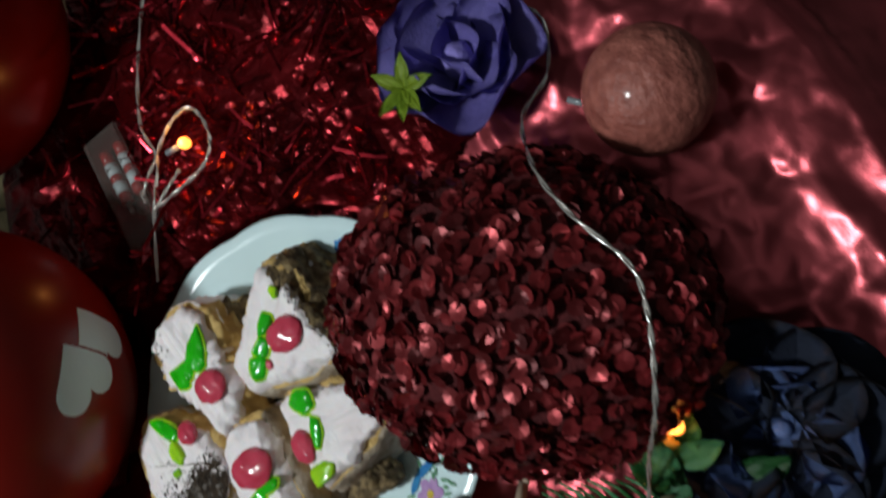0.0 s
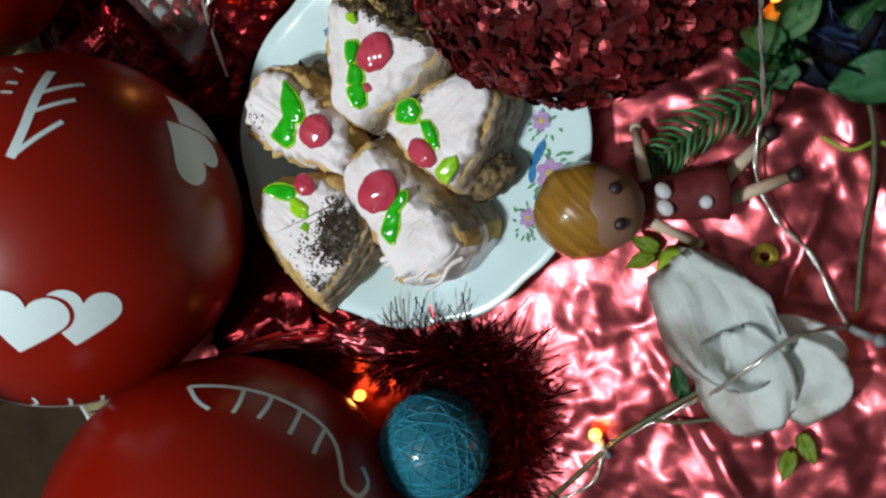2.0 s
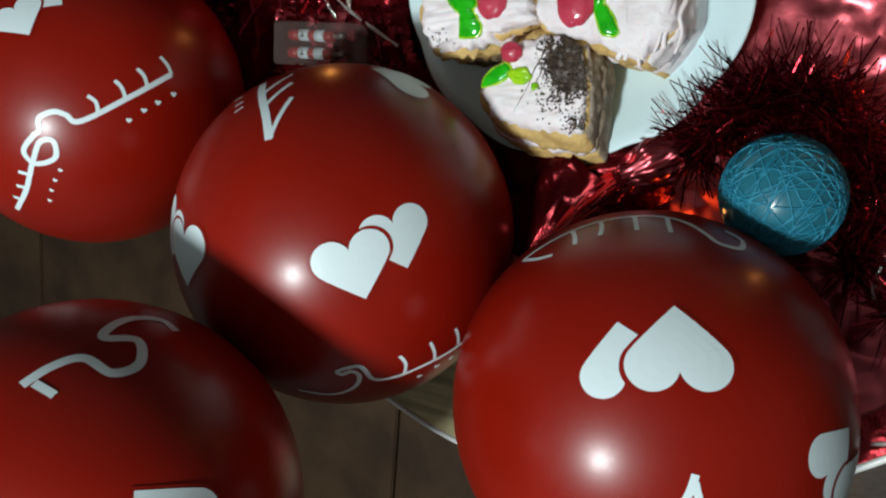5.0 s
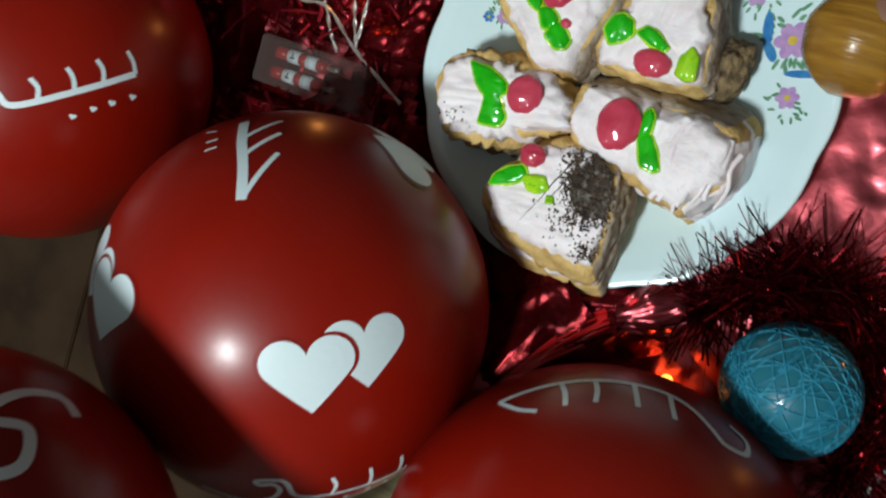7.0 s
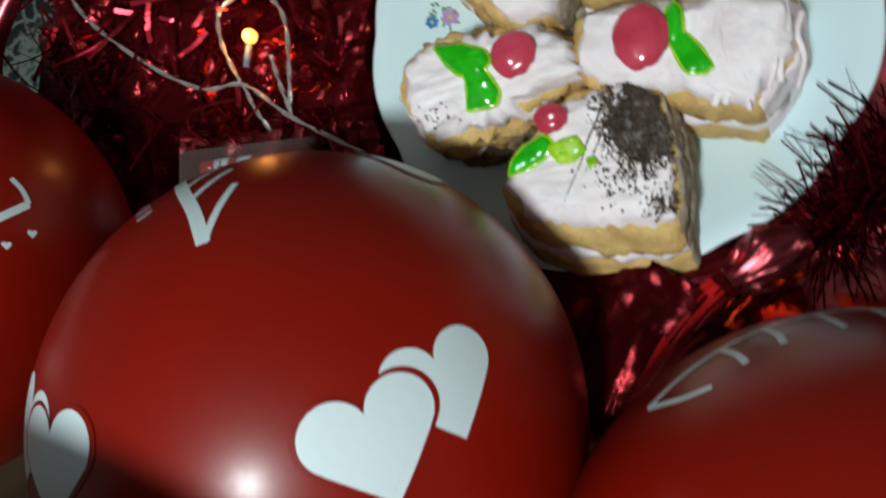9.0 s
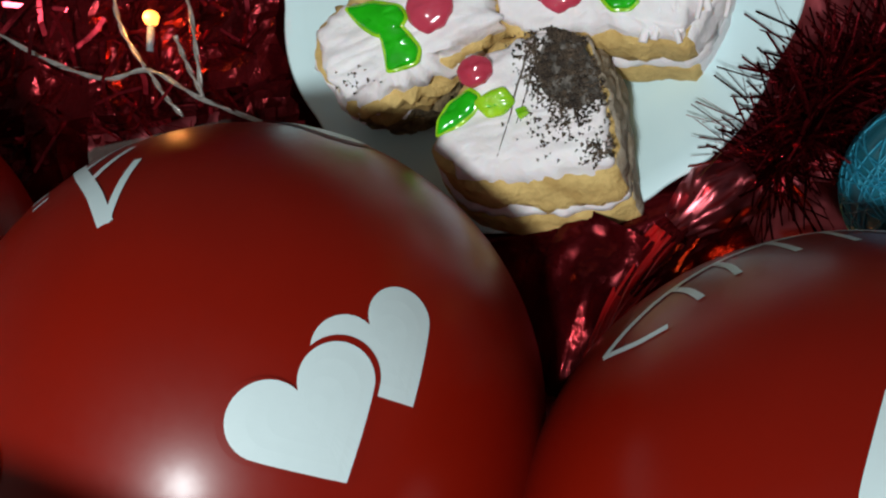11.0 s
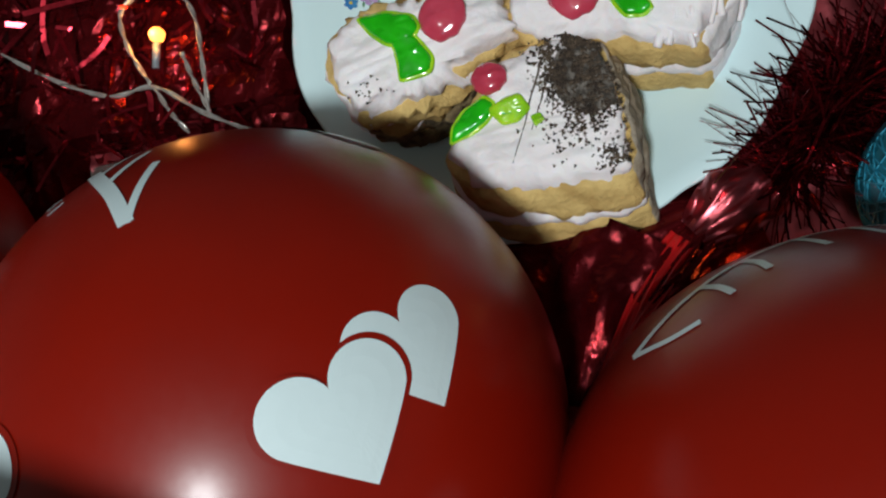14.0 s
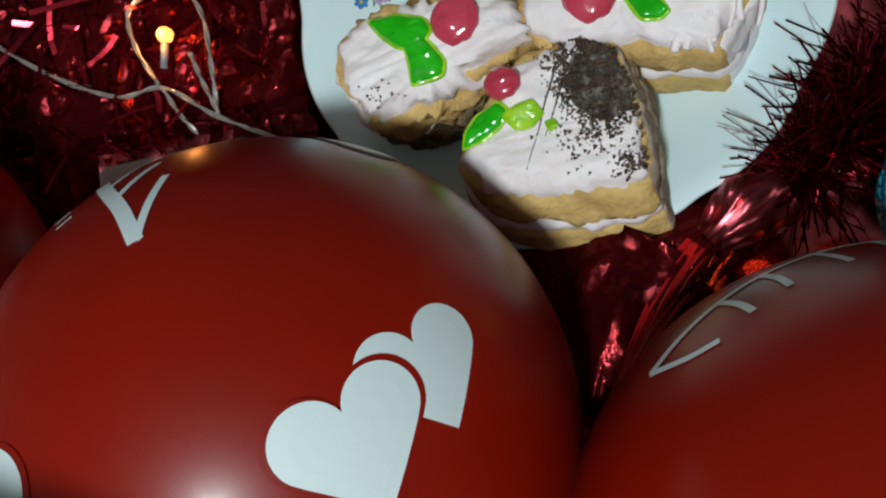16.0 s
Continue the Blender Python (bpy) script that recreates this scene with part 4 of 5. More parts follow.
# ---- sequin cushion ----
cushion = thing("sequin_cushion", "round dark red cushion covered in sequins", "cushion", place=(0.021, 0.136, 0.058), turn=(0, 0, -32))
CR = (0.067, 0.082, 0.050)
bm = bmesh.new()
for v in ball(bm, (0, 0, 0), (1, 1, 1), 64, 40):
    k = 0.985 + 0.05 * noise.noise(v.co * 2.6)
    v.co = Vector((v.co.x * CR[0] * k, v.co.y * CR[1] * k, v.co.z * CR[2] * k))
part("cover", bm, CLOTH_RED, cushion)
q = random.Random(11)
verts, faces = [], []
N = 2000
m_one, t_one, p_one = nodes_of("red_sequin_single")
p_one.inputs["Metallic"].default_value, p_one.inputs["Roughness"].default_value = 0.55, 0.36
info = t_one.nodes.new("ShaderNodeObjectInfo")
ramp = t_one.nodes.new("ShaderNodeValToRGB")
ramp.color_ramp.elements[0].color, ramp.color_ramp.elements[1].color = (0.06, 0.006, 0.007, 1), (0.29, 0.030, 0.034, 1)
t_one.links.new(info.outputs["Random"], ramp.inputs["Fac"])
t_one.links.new(ramp.outputs["Color"], p_one.inputs["Base Color"])
disc = bpy.data.meshes.new("sequin")
disc.from_pydata([(0, 0, 0)] + [(math.cos(k * math.pi / 5), math.sin(k * math.pi / 5), 0.2) for k in range(10)], [], [(0, 1 + k, 1 + (k + 1) % 10) for k in range(10)])
disc.materials.append(m_one)
for i in range(N):
    z = 1 - 1.55 * (i + 0.5) / N
    a = i * 2.399963 + q.uniform(-0.3, 0.3)
    rr = math.sqrt(max(0, 1 - z * z))
    n = Vector((rr * math.cos(a), rr * math.sin(a), z))
    p = Vector((n.x * CR[0], n.y * CR[1], n.z * CR[2])) * (1.012 + 0.05 * noise.noise(n * 2.6) + q.uniform(0, 0.03))
    n = Vector((n.x / CR[0], n.y / CR[1], n.z / CR[2])).normalized()
    n = (n + Vector((q.gauss(0, 0.52), q.gauss(0, 0.52), q.gauss(0, 0.52)))).normalized()
    s = q.uniform(0.0029, 0.0044)
    if i < 300:
        ob = new("sequin", disc)
        ob.parent = cushion
        ob.matrix_basis = Matrix.Translation(p + n * 0.0003) @ n.to_track_quat("Z", "Y").to_matrix().to_4x4() @ Matrix.Scale(s, 4)
        continue
    x = n.orthogonal().normalized()
    y = n.cross(x)
    o = len(verts)
    verts.append(p + n * 0.0003)
    for k in range(8):
        verts.append(p + n * 0.001 + (x * math.cos(k * math.pi / 4) + y * math.sin(k * math.pi / 4)) * s)
    faces += [(o, o + 1 + k, o + 1 + (k + 1) % 8) for k in range(8)]
sq = from_arrays("sequin_rest", verts, faces, SEQUIN)
sq.parent = cushion
tagged(sq, "cupped red sequins", kind="stuff")

# ---- tinsel ----


def strips(name, roots, parent, material, length, width, seed, curl=0.3, label=""):
    q = random.Random(seed)
    verts, faces = [], []
    for p, n in roots:
        d = Vector(n)
        L = length * q.uniform(0.5, 1.2)
        w = width * q.uniform(0.7, 1.3)
        s = d.orthogonal().normalized()
        s.rotate(Matrix.Rotation(q.uniform(0, 6.28), 3, d))
        bend = Vector((q.gauss(0, 1), q.gauss(0, 1), q.gauss(0, 0.7))) * curl
        o = len(verts)
        k = 3
        for i in range(k + 1):
            f = i / k
            c = Vector(p) + d * L * f + bend * L * f * f
            rad = math.hypot(c.x, c.y)
            least = 0.084 if c.x > 0.05 and c.y < -0.03 else 0.106
            if rad < least and c.z < 0.06:
                c = Vector((c.x / rad * least, c.y / rad * least, max(c.z, 0.027) if least < 0.1 else c.z))
            if abs(c.x + 0.1715) < 0.041 and abs(c.y + 0.0485) < 0.017:
                c.z = min(c.z, 0.0065)
            elif rad < 0.106 and least < 0.1:
                c.z = max(c.z, 0.0255)
            c.z = max(c.z, 0.0045)
            verts += [c - s * w / 2, c + s * w / 2]
        faces += [(o + 2 * i, o + 2 * i + 1, o + 2 * i + 3, o + 2 * i + 2) for i in range(k)]
    ob = from_arrays(name, verts, faces, material)
    ob.parent = parent
    return tagged(ob, label, kind="stuff")


def garland(path, count, length, width, label, seed, up=0.25, curl=0.25, core=0.0022):
    g = thing("tinsel_garland", label, "tinsel")
    line = smooth_line(path, 10)
    bm = bmesh.new()
    tube(bm, line, core, 6)
    part("core_string", bm, TINSEL, g, "twisted core string")
    q = random.Random(seed)
    roots = []
    for i in range(count):
        k = q.randrange(len(line) - 1)
        p = line[k].lerp(line[k + 1], q.random())
        n = Vector((q.gauss(0, 1), q.gauss(0, 1), q.gauss(up, 0.8))).normalized()
        roots.append((p, n))
    strips("tinsel_fringe", roots, g, TINSEL_DARK, length, width, seed + 1, curl, "thin shiny red strands")
    return g


garland([(0.078, -0.090, 0.014), (0.094, -0.074, 0.018), (0.110, -0.058, 0.016), (0.135, -0.058, 0.015), (0.155, -0.075, 0.014), (0.168, -0.105, 0.012), (0.160, -0.140, 0.010)], 2600, 0.027, 0.0008,
        "spiky dark red tinsel garland curled round the blue bauble", 21)
garland([(0.182, -0.158, 0.012), (0.205, -0.135, 0.012), (0.232, -0.105, 0.010)], 500, 0.024, 0.0008, "short end of red tinsel on the foil", 22)
q = random.Random(31)
pile = thing("tinsel_pile", "heap of crinkled shiny dark red tinsel", "tinsel")
# film is widened towards the balloons, its dark red painting their shadow there
bm = bmesh.new()
n = 100
gridp = []
for i in range(n + 1):
    row = []
    for j in range(n + 1):
        x, y = -0.325 + 0.285 * i / n, -0.160 + 0.380 * j / n
        e = max(0, 1 - ((x + 0.180) / 0.140) ** 2 - ((y - 0.030) / 0.180) ** 2)
        hollow = math.hypot(x, y) < 0.105 or (abs(x + 0.1715) < 0.046 and abs(y + 0.0485) < 0.022) or math.hypot(x + 0.0922, y + 0.1522) < 0.07 or math.hypot(x + 0.2921, y + 0.0938) < 0.06
        z = 0.0055 + (e ** 0.5) * (0.009 + 0.012 * crumple(x, y, 30, 4.0) + 0.004 * crumple(y, x, 70, 2.0)) * (0 if hollow else 1)
        row.append(bm.verts.new((x, y, min(max(0.0055, z), 0.024))))
    gridp.append(row)
for i in range(n):
    for j in range(n):
        c = sum((gridp[i + a][j + b].co for a in (0, 1) for b in (0, 1)), Vector()) / 4
        if ((c.x + 0.180) / 0.138) ** 2 + ((c.y - 0.030) / 0.178) ** 2 < 1 and 0.102 < math.hypot(c.x, c.y) < 0.300:
            bm.faces.new((gridp[i][j], gridp[i + 1][j], gridp[i + 1][j + 1], gridp[i][j + 1]))
bmesh.ops.delete(bm, geom=[v for v in bm.verts if not v.link_faces], context="VERTS")
part("film", bm, FILM, pile, "crumpled dark red film, also darkening the balloon's shadow", False)
roots = []
while len(roots) < 1400:
    x, y = q.uniform(-0.300, -0.060), q.uniform(-0.130, 0.215)
    if ((x + 0.175) / 0.125) ** 2 + ((y - 0.055) / 0.165) ** 2 > 1 or (y < -0.03 and q.random() < 0.75) or math.hypot(x, y) < 0.112 or (abs(x + 0.1715) < 0.045 and abs(y + 0.0485) < 0.02) or math.hypot(x + 0.103, y - 0.162) < 0.055:
        continue
    nrm = Vector((q.gauss(0, 1), q.gauss(0, 1), q.gauss(0.1, 0.35))).normalized()
    roots.append((Vector((x, y, q.uniform(0.008, 0.026))), nrm))
strips("tinsel_fringe", roots, pile, TINSEL, 0.026, 0.0019, 32, 0.35, "crinkled shiny red strands")

# ---- red cellophane sweet wrapper between plate and balloons ----
sweet = thing("wrapped_sweet", "sweet in crinkled red cellophane with twisted ends", "sweet")


def crinkled(path, widths, material, parent, name, seed, fold=0.3, label=""):
    """A pleated strip of film along a path."""
    line = smooth_line(path, 8)
    bm = bmesh.new()
    m = 18
    rows = []
    for i, p in enumerate(line):
        f = i / (len(line) - 1)
        k = f * (len(widths) - 1)
        w = widths[int(k)] + (widths[min(int(k) + 1, len(widths) - 1)] - widths[int(k)]) * (k - int(k))
        d = (line[min(i + 1, len(line) - 1)] - line[max(i - 1, 0)]).normalized()
        s = Vector((-d.y, d.x, 0)).normalized()
        row = []
        for j in range(m + 1):
            g = j / m - 0.5
            z = w * fold * noise.noise(Vector((j * 0.55, f * 3.0, seed))) + w * 0.05 * noise.noise(Vector((j * 1.3, f * 6, seed + 2)))
            row.append(bm.verts.new(p + s * g * w + Vector((0, 0, z + w * 0.25 * math.cos(g * math.pi)))))
        rows.append(row)
    for a, b in zip(rows, rows[1:]):
        for j in range(m):
            bm.faces.new((a[j], b[j], b[j + 1], a[j + 1]))
    return part(name, bm, material, parent, label, True)


crinkled([(0.072, -0.090, 0.016), (0.059, -0.096, 0.022), (0.045, -0.106, 0.027)], [0.025, 0.027, 0.012], FOIL, sweet, "wrapper_tail", 1.0, 0.32, "fanned pink-red foil end")
crinkled([(0.048, -0.106, 0.024), (0.036, -0.117, 0.030), (0.024, -0.128, 0.036)], [0.014, 0.016, 0.008], FILM, sweet, "wrapper", 2.0, 0.25, "creased red foil")
crinkled([(0.042, -0.108, 0.027), (0.031, -0.120, 0.033), (0.018, -0.138, 0.041), (0.006, -0.158, 0.046)], [0.013, 0.012, 0.007, 0.004], CELLO, sweet, "wrapper_tail", 3.0, 0.55, "twisted bright red cellophane end")
bm = bmesh.new()
ball(bm, (0.032, -0.119, 0.018), (0.012, 0.010, 0.009), 20, 14, 0.1)
part("sweet_body", bm, CELLO, sweet)

crinkled([(0.066, -0.100, 0.010), (0.040, -0.108, 0.016), (0.005, -0.112, 0.018), (-0.030, -0.108, 0.014)], [0.030, 0.045, 0.050, 0.030], FILM, sweet, "wrapper_sheet", 9.0, 0.08, "loose sheet of dark red film")
crinkled([(0.028, -0.104, 0.016), (0.012, -0.128, 0.024), (-0.002, -0.160, 0.030)], [0.075, 0.060, 0.040], FILM, sweet, "wrapper_sheet", 10.0, 0.08, "loose sheet of dark red film")

# ---- clear crinkled wrap lying on the foil ----
wrap = thing("clear_wrap", "crumpled clear cellophane with bright creases", "wrap")
crinkled([(0.182, -0.132, 0.012), (0.200, -0.115, 0.022), (0.225, -0.105, 0.020), (0.250, -0.100, 0.010)], [0.018, 0.055, 0.060, 0.025], WRAP, wrap, "sheet", 5.0, 0.45)
crinkled([(0.200, -0.150, 0.010), (0.215, -0.128, 0.020), (0.222, -0.090, 0.014)], [0.030, 0.045, 0.018], WRAP, wrap, "sheet", 6.0, 0.45)

# ---- clear box with two striped capsules ----
case = thing("capsule_box", "small clear plastic box holding two red and white capsules", "box", place=(-0.1720, -0.0485, 0.0020), turn=(0, 0, 1))
bm = bmesh.new()
box(bm, (-0.038, -0.014, 0), (0.038, 0.014, 0.014), 0.0012)
part("clear_shell", bm, CLEAR, case, "clear plastic shell", False)
bm = bmesh.new()
box(bm, (0.0265, -0.0128, 0.0015), (0.0368, 0.0128, 0.0125), 0.001)
part("frosted_end", bm, CLEAR, case, "frosted end block", False)
for y in (0.0058, -0.0058):
    cap = None
    for k, (x0, x1, mt) in enumerate(((-0.025, -0.0195, CAP_RED), (-0.0195, -0.0115, PRINT), (-0.0115, -0.0065, CAP_RED), (-0.0065, 0.0010, PRINT), (0.0010, 0.0075, CAP_RED))):
        bm = bmesh.new()
        prof = [Vector((x0, y, 0.007)), Vector((x1, y, 0.007))]
        if k == 0:
            prof = [Vector((x0 - 0.003, y, 0.007))] + prof
        tube(bm, prof, 0.0040 if k % 2 else 0.0038, 18)
        if cap is None:
            cap = part("capsule", bm, mt, case, "red and white striped capsule")
        else:
            part("band", bm, mt, cap)
    bm = bmesh.new()
    box(bm, (-0.0172, y - 0.0014, 0.0108), (-0.0138, y - 0.0006, 0.0112))
    box(bm, (-0.0160, y - 0.0006, 0.0108), (-0.0152, y + 0.0018, 0.0112))
    part("print_mark", bm, DARK, cap, "", False)
    bm = bmesh.new()
    tube(bm, [(0.0075, y, 0.007), (0.0125, y, 0.007), (0.0155, y + 0.001, 0.0085)], 0.0016, 8)
    part("clasp", bm, WIRE, cap, "bent silver clasp")

# ---- strings of lights ----


def light_string(paths, bulbs, label):
    g = thing("light_string", label, "string lights")
    for pts in paths:
        line = smooth_line(pts, 14)
        for side in (0, math.pi):
            bm = bmesh.new()
            tw = []
            for i, p in enumerate(line):
                d = (line[min(i + 1, len(line) - 1)] - line[max(i - 1, 0)]).normalized()
                x = d.cross(Vector((0, 0, 1))).normalized()
                a = i * 0.42 + side
                tw.append(p + (x * math.cos(a) + x.cross(d) * math.sin(a)) * 0.00055)
            tube(bm, tw, 0.00062, 6)
            part("wire", bm, WIRE, g, "thin clear silver wire")
    for place, way, lit in bulbs:
        p, d = Vector(place), Vector(way).normalized()
        bm = bmesh.new()
        tube(bm, [p - d * 0.014, p - d * 0.003], 0.0017, 10)
        s = part("bulb_sleeve", bm, SLEEVE, g, "pale clear sleeve")
        bm = bmesh.new()
        ball(bm, p, (0.0034, 0.0034, 0.0040), 14, 10)
        part("bulb", bm, GLOW if lit else SLEEVE, s, "glowing warm bulb" if lit else "unlit bulb")
        if lit:
            glow = bpy.data.lights.new("bulb_light", "POINT")
            glow.energy, glow.color, glow.shadow_soft_size = 0.026 * lit, (1.0, 0.36, 0.08), 0.003
            new("bulb_light", glow).location = p + Vector((0, 0, 0.0065))
    return g


light_string([[(-0.275, 0.110, 0.029), (-0.2706, 0.0718, 0.028), (-0.2700, 0.0535, 0.029), (-0.2545, 0.0321, 0.030), (-0.2188, 0.0060, 0.030), (-0.1862, -0.0101, 0.030), (-0.1635, -0.0105, 0.029), (-0.1394, -0.0272, 0.028), (-0.1041, -0.0462, 0.026)],
              [(-0.1650, -0.0090, 0.030), (-0.1725, 0.0080, 0.033), (-0.1738, 0.0230, 0.034), (-0.1630, 0.0290, 0.034), (-0.1480, 0.0270, 0.034), (-0.1395, 0.0150, 0.033), (-0.1385, -0.0080, 0.031), (-0.1390, -0.0265, 0.029)],
              [(-0.1480, 0.0010, 0.031), (-0.1440, -0.0120, 0.030), (-0.1385, -0.0260, 0.029)],
              [(-0.1640, -0.0100, 0.029), (-0.1580, -0.0220, 0.028), (-0.1510, -0.0320, 0.026)]],
             [((-0.1590, 0.0110, 0.031), (0.20, 1, 0.10), True)], "clear wire fairy lights with a glowing bulb over the tinsel")
light_string([[(-0.140, 0.185, 0.012), (-0.1186, 0.1996, 0.014), (-0.1000, 0.2085, 0.014), (-0.0754, 0.1969, 0.016), (-0.0560, 0.1800, 0.040), (-0.0190, 0.1815, 0.0900), (0.0070, 0.1862, 0.1000), (0.0340, 0.1950, 0.0990),
               (0.0510, 0.1920, 0.0985), (0.0680, 0.1840, 0.0955), (0.0860, 0.1720, 0.0860), (0.1000, 0.1560, 0.0600), (0.1210, 0.1350, 0.024), (0.1420, 0.1090, 0.014), (0.1660, 0.0990, 0.011), (0.1890, 0.0973, 0.009), (0.2230, 0.0852, 0.009), (0.2350, 0.0900, 0.012)],
              [(0.223, 0.0852, 0.010), (0.2049, 0.0695, 0.052), (0.2004, 0.0318, 0.050), (0.2010, 0.0100, 0.014), (0.194, -0.020, 0.009), (0.189, -0.042, 0.008), (0.197, -0.062, 0.008), (0.1912, -0.0871, 0.008), (0.1731, -0.1439, 0.009), (0.1875, -0.1653, 0.009), (0.2146, -0.1921, 0.010), (0.2064, -0.2161, 0.010), (0.185, -0.226, 0.010)]],
             [((-0.0480, 0.2080, 0.016), (0.9, 0.8, 0), False), ((0.1800, -0.0420, 0.011), (-1, 0.25, 0.1), True), ((0.0950, 0.1690, 0.045), (0.3, 0.6, 0.3), True), ((0.236, 0.0905, 0.013), (1, 0.4, 0), False), ((0.0747, -0.1290, 0.0095), (0.3, 0.9, 0.1), 0.2)],
             "twisted clear wire fairy lights draped over cushion and foil")

# ---- flowers ----


def petal_mesh(w, L, cup, curl, seed, n=10, blunt=False, ruffle=0.05):
    """A cupped petal that grows from the origin along +y, opening upwards."""
    bm = bmesh.new()
    rows = []
    for i in range(n + 1):
        f = i / n
        half = w * (math.sin(math.pi * min(1, 0.12 + f * (0.68 if blunt else 0.86))) ** 0.7) * (1 - 0.15 * f)
        row = []
        for j in range(n + 1):
            g = (j / n - 0.5) * 2
            x = half * g
            y = L * f * (1 - 0.10 * g * g * f)
            z = cup * w * g * g + curl * L * (f ** 2.2) + ruffle * L * noise.noise(Vector((g * 1.4, f * 2.2, seed))) + ruffle * 0.5 * L * noise.noise(Vector((g * 3.1, f * 4.5, seed + 5)))
            row.append(bm.verts.new((x, y, z)))
        rows.append(row)
    for a, b in zip(rows, rows[1:]):
        for j in range(n):
            bm.faces.new((a[j], a[j + 1], b[j + 1], b[j]))
    return bm


def put_petal(parent, material, w, L, cup, curl, seed, m, name="petal", label="", thick=0.0006):
    bm = petal_mesh(w, L, cup, curl, seed, 14, name == "petal", 0.15 if material is WHITE_PETAL else 0.06)
    ret = bmesh.ops.solidify(bm, geom=bm.faces[:], thickness=thick)
    bmesh.ops.transform(bm, matrix=m, verts=bm.verts)
    return part(name, bm, material, parent, label)


def rose(name, label, place, turn, size, material, rings, seed, outer=()):
    r = thing(name, label, "flower", "", place, turn)
    q = random.Random(seed)
    bm = bmesh.new()
    ball(bm, (0, 0, size * (0.12 if outer else 0.30)), (size * (0.10 if outer else 0.22), size * (0.10 if outer else 0.22), size * (0.10 if outer else 0.36)), 18, 14, 0.12)
    part("flower_heart", bm, material, r)
    for k, (count, lift, w, L) in enumerate(rings):
        for i in range(count):
            a = 360 * i / count + k * 37 + q.uniform(-12, 12)
            m = pose(0, 0, 0.002 * k, 0, 0, a) @ pose(0, size * 0.06 * k, 0, lift + q.uniform(-8, 8), 0, 0)
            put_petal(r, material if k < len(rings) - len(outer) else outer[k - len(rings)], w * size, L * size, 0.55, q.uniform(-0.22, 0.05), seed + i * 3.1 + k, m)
    return r


# lamp light is put into the inner petals' blue, shade into the outer rings
rose("navy_rose", "dark navy fabric rose at the foil's edge", (0.1180, 0.2020, 0.008), (0, 2, -20), 0.0405, NAVY_LIT,
     [(3, 34, 0.70, 0.66), (3, 26, 0.85, 0.84), (4, 18, 0.85, 1.00), (5, 4, 0.86, 1.08)], 41, (NAVY_SHADED, NAVY_SHADED))
rose("violet_rose", "violet fabric rose with a lime leaf sprig", (-0.1029, 0.162, 0.010), (-12, -8, 0), 0.040, PURPLE,
     [(2, 70, 0.55, 0.80), (3, 44, 0.78, 0.92), (4, 18, 0.80, 1.0)], 43)
white = thing("white_rose", "large white fabric rose lying on its side on the foil", "flower")
for k, (x, y, z, way, L, w, tilt, roll) in enumerate(((0.1440, 0.0530, 0.022, 6, 0.068, 0.020, 10, 38), (0.1440, 0.0520, 0.030, -8, 0.072, 0.023, 4, -18), (0.1470, 0.0500, 0.018, -22, 0.060, 0.020, -2, -34),
                                                      (0.1840, 0.0460, 0.030, -22, 0.054, 0.022, -4, -12), (0.2050, 0.0560, 0.020, -4, 0.042, 0.020, 2, 20), (0.1960, 0.0600, 0.012, 14, 0.040, 0.017, 0, 30))):
    put_petal(white, WHITE_PETAL, w * 1.12, L, 0.26, -0.10, 60 + k * 2.3, pose(x, y, z) @ pose(0, 0, 0, 0, 0, way - 90) @ pose(0, 0, 0, tilt, roll * 0.6, 0))
bm = bmesh.new()
ball(bm, (0.150, 0.052, 0.017), (0.012, 0.010, 0.010), 20, 14, 0.2)
part("calyx", bm, LIME, white, "lime green calyx")


def leaf(parent, place, way, L, w, material, tilt=10, roll=0, label="", thick=0.0005):
    m = pose(*place) @ pose(0, 0, 0, 0, 0, way - 90) @ pose(0, 0, 0, tilt, roll, 0)
    return put_petal(parent, material, w, L, 0.18, -0.08, place[0] * 100, m, "leaf", label, thick)


spray = thing("green_spray", "plastic spray with rose leaves, pine needles and orange buds", "foliage")
leaf(spray, (0.158, 0.182, 0.030), -125, 0.034, 0.0130, LEAF_PALE, 4, 10, "pale rounded leaf")
leaf(spray, (0.166, 0.170, 0.012), 38, 0.050, 0.0140, LEAF, 2, 0, "dark serrated leaf")
leaf(spray, (0.134, 0.166, 0.020), 100, 0.036, 0.012, LEAF, 12, 0, "dark green leaf")
leaf(spray, (0.120, 0.155, 0.020), 160, 0.032, 0.011, LEAF, 14, 0, "dark green leaf")
leaf(spray, (0.112, 0.150, 0.022), 130, 0.026, 0.009, LEAF, 20, 0, "dark green leaf")
leaf(spray, (0.150, 0.165, 0.018), 70, 0.034, 0.012, LEAF, 8, 0, "dark green leaf")
leaf(spray, (0.126, 0.150, 0.016), -170, 0.028, 0.009, LEAF_PALE, 12, 0, "mid green leaf")
leaf(spray, (0.108, 0.160, 0.034), 95, 0.024, 0.0075, LEAF_PALE, 25, 20, "bright green leaf")
leaf(spray, (0.112, 0.156, 0.034), 190, 0.024, 0.0080, LEAF_PALE, 18, -10, "bright green leaf")
leaf(spray, (0.116, 0.152, 0.030), 215, 0.022, 0.0075, LEAF, 14, 10, "dark green leaf")
leaf(spray, (0.106, 0.166, 0.036), 140, 0.020, 0.0060, LEAF, 30, 0, "dark green leaf")
bm = bmesh.new()
tube(bm, smooth_line([(0.120, 0.160, 0.016), (0.150, 0.166, 0.014), (0.1765, 0.1465, 0.012), (0.1992, 0.1172, 0.010), (0.2200, 0.0930, 0.009)], 8), 0.0014, 8)
part("stem", bm, STEM, spray)
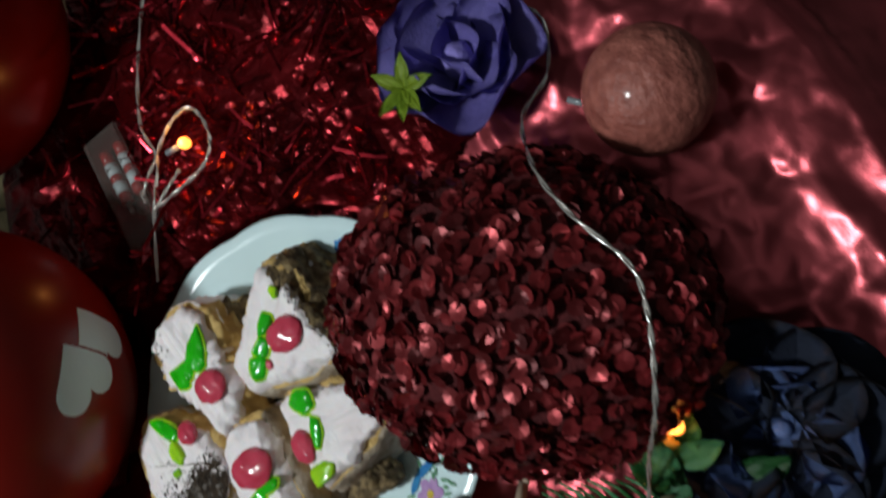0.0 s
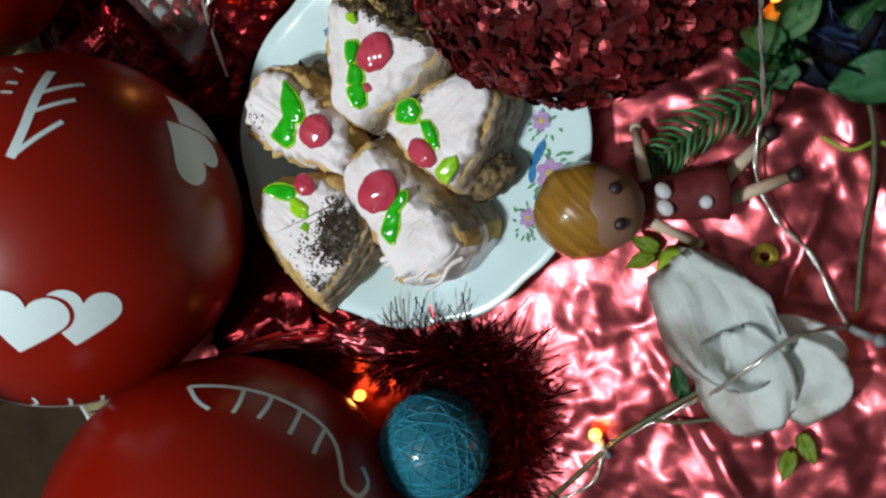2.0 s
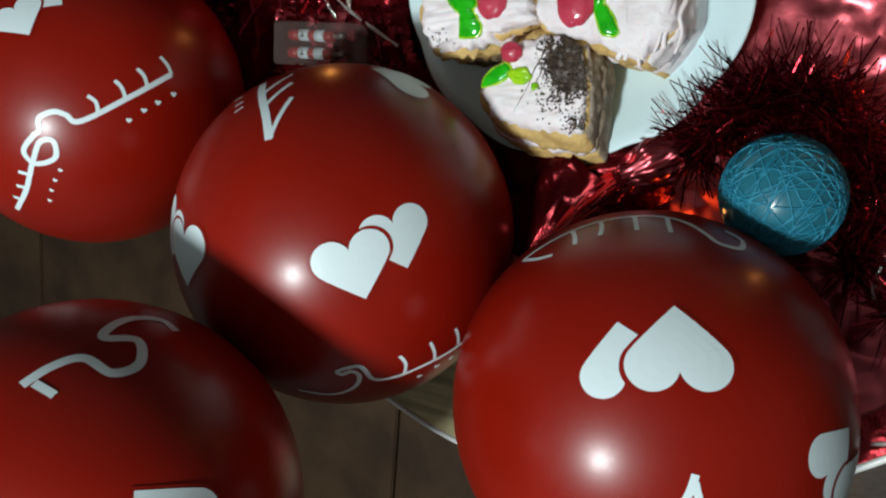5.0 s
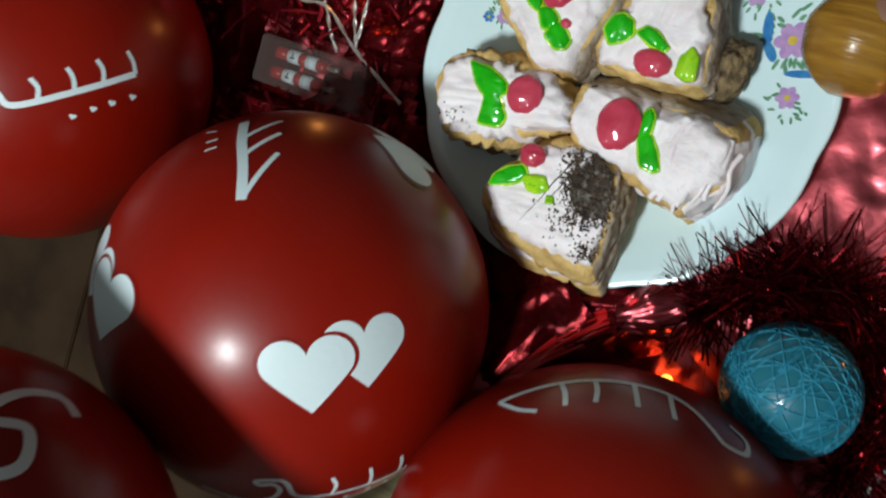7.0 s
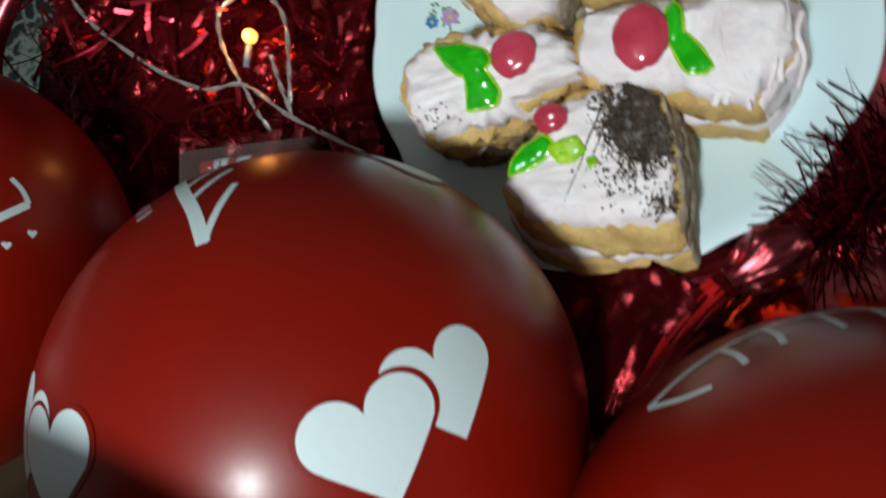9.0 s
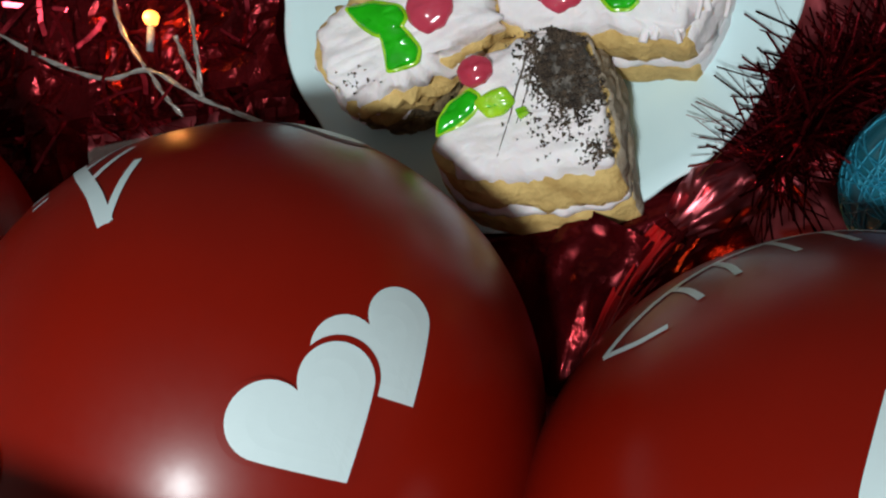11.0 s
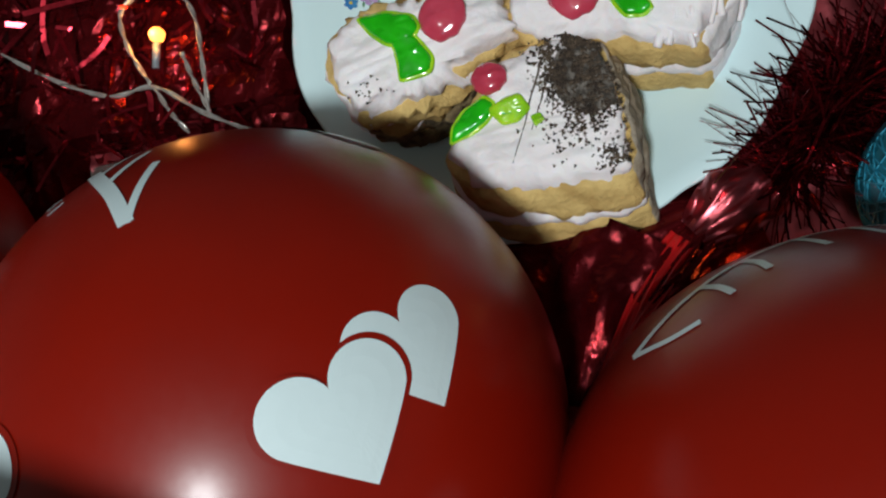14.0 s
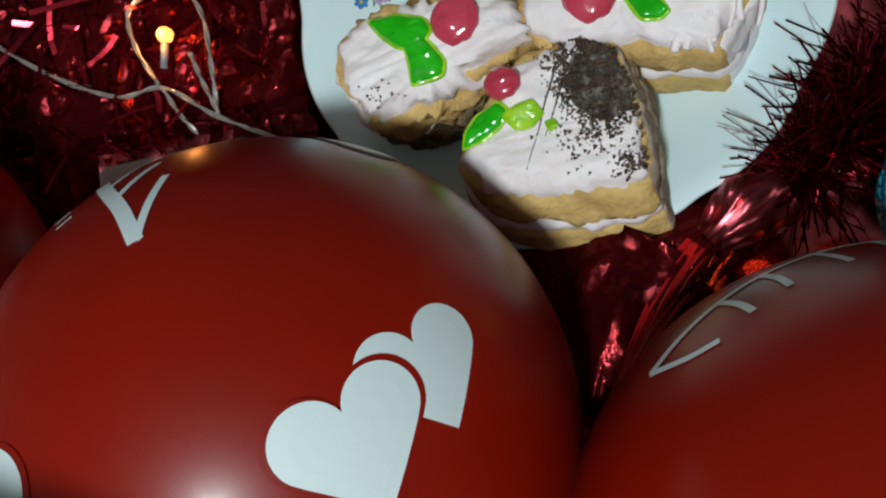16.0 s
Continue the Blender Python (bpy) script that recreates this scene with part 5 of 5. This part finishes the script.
for a, b in (((0.170, 0.155, 0.012), (0.152, 0.140, 0.012)), ((0.172, 0.155, 0.012), (0.192, 0.172, 0.012))):
    bm = bmesh.new()
    tube(bm, smooth_line([a, ((a[0] + b[0]) / 2 + 0.004, (a[1] + b[1]) / 2 - 0.004, 0.013), b], 5), 0.0009, 6)
    part("twig", bm, LIME, spray)
axis = smooth_line([(0.122, 0.148, 0.020), (0.114, 0.122, 0.022), (0.107, 0.098, 0.020), (0.104, 0.078, 0.016)], 6)
bm = bmesh.new()
tube(bm, axis, 0.0009, 6)
twig = part("pine_twig", bm, STEM, spray)
for i, p in enumerate(axis[2:]):
    d = (axis[min(i + 3, len(axis) - 1)] - axis[i + 1]).normalized()
    s = d.cross(Vector((0, 0, 1))).normalized()
    for k in (-1, 1):
        bm = bmesh.new()
        L = 0.019 * (1 - 0.4 * i / len(axis)) * rnd.uniform(0.75, 1.2)
        tube(bm, [p, p + (s * k * 0.8 + d * 0.6) * L * 0.6 + Vector((0, 0, 0.002)), p + (s * k * 0.75 + d * 0.8) * L], 0.0014, 5, 0.35)
        part("needle", bm, LEAF_PALE if i % 3 == 0 else LEAF, twig)
for p, r in (((0.0976, 0.1629, 0.034), 0.0065), ((0.088, 0.160, 0.038), 0.0050), ((0.092, 0.170, 0.036), 0.0052)):
    bm = bmesh.new()
    ball(bm, p, (r, r * 0.85, r), 16, 12, 0.25, 90)
    part("bud", bm, BUD, spray, "small orange bud")

sprig = thing("lime_sprig", "tiny lime green leaf sprig on the violet rose", "foliage")
for a in (10, 75, 150, 215, 290, 335):
    leaf(sprig, (-0.0985, 0.1400, 0.048), a, 0.018, 0.0040, LIME if a % 4 else LEAF_PALE, 20)
for k, (p, way) in enumerate((((0.136, 0.050, 0.010), 200), ((0.136, 0.047, 0.010), 250), ((0.245, 0.033, 0.010), -20), ((0.248, 0.024, 0.010), -60))):
    leaf(white, p, way, 0.016, 0.0045, LIME, 12, 0, "lime green sepal")
stem2 = thing("rose_stem", "thin dark plastic stem lying across the foil", "stem")
bm = bmesh.new()
tube(bm, smooth_line([(0.2010, 0.0280, 0.020), (0.1985, 0.0120, 0.012), (0.1900, -0.0320, 0.009), (0.1890, -0.0700, 0.009), (0.1885, -0.0980, 0.009)], 8), 0.0015, 8)
part("stem", bm, STEM, stem2)
bm = bmesh.new()
tube(bm, smooth_line([(0.1905, -0.0180, 0.009), (0.2030, -0.0060, 0.011), (0.2150, 0.0120, 0.014)], 6), 0.0011, 8)
part("side_shoot", bm, STEM, stem2)
leaf(stem2, (0.196, 0.006, 0.012), 150, 0.018, 0.005, LEAF, 8, 0, "dark green leaf")

# ---- doll lying with its head on the plate's rim: one plain mesh ----
doll_mats = [HAIR, SKIN, DRESS, PALE, DARK, SILVER]
bm = bmesh.new()


def add(maker, index):
    before = set(bm.faces)
    maker()
    for f in bm.faces:
        if f not in before:
            f.material_index = index


HD = Vector((0.1010, 0.0460, 0.0440))
AX = Vector((0.62, 0.78, 0)).normalized()
SD = Vector((-AX.y, AX.x, 0))
add(lambda: ball(bm, HD - AX * 0.003, (0.0235, 0.0235, 0.0225), 32, 22, 0.05, 70), 0)
add(lambda: ball(bm, HD + AX * 0.0055 + Vector((0, 0, 0.001)), (0.0205, 0.0205, 0.0200), 28, 20), 1)
for k in (-1, 1):
    add(lambda: ball(bm, HD + AX * 0.016 + SD * 0.008 * k + Vector((0, 0, 0.0160)), (0.0032, 0.0032, 0.0026), 12, 8), 4)
body = [HD + AX * 0.022 - Vector((0, 0, 0.012)), HD + AX * 0.034 - Vector((0, 0, 0.018)), HD + AX * 0.052 - Vector((0, 0, 0.026)), HD + AX * 0.060 - Vector((0, 0, 0.028))]
add(lambda: tube(bm, body, 0.0085, 18, 1.7), 2)
add(lambda: [ball(bm, body[1] + SD * 0.004 * k + Vector((0, 0, 0.011)), (0.0045, 0.0035, 0.0022), 12, 8) for k in (-1, 1)], 5)
add(lambda: ball(bm, body[2] + Vector((0, 0, 0.013)) - SD * 0.004, (0.0032, 0.0032, 0.0015), 12, 8), 5)
for k, end in ((1, Vector((0.086, 0.086, 0.013))), (-1, Vector((0.147, 0.066, 0.012)))):
    a = body[0] + SD * 0.010 * k + AX * 0.004
    add(lambda: tube(bm, [a, (a + end) / 2 + Vector((0, 0, 0.002)), end], 0.0030, 10, 0.8), 3)
    add(lambda: ball(bm, end, (0.0032, 0.0032, 0.0028), 10, 8), 3)
for k, end in ((1, Vector((0.134, 0.126, 0.010))), (-1, Vector((0.1560, 0.1200, 0.010)))):
    a = body[3] + SD * 0.005 * k
    add(lambda: tube(bm, [a, end - (end - a) * 0.12], 0.0034, 10, 0.85), 3)
    add(lambda: ball(bm, end, (0.0042, 0.0042, 0.0034), 12, 8), 4)
tagged(link_mesh("doll", bm, doll_mats), "small doll with golden hair lying across the foil", "doll")

# ---- small gold coil on the foil ----
coil = thing("gold_coil", "small loose coil of gold wire on the foil", "wire")
bm = bmesh.new()
tube(bm, [(0.1734 + 0.006 * math.cos(i * 0.35) * (1 - i / 120), 0.0826 + 0.006 * math.sin(i * 0.35) * (1 - i / 120), 0.007 + i * 0.00005) for i in range(70)], 0.0007, 6)
part("coil", bm, GOLD, coil)
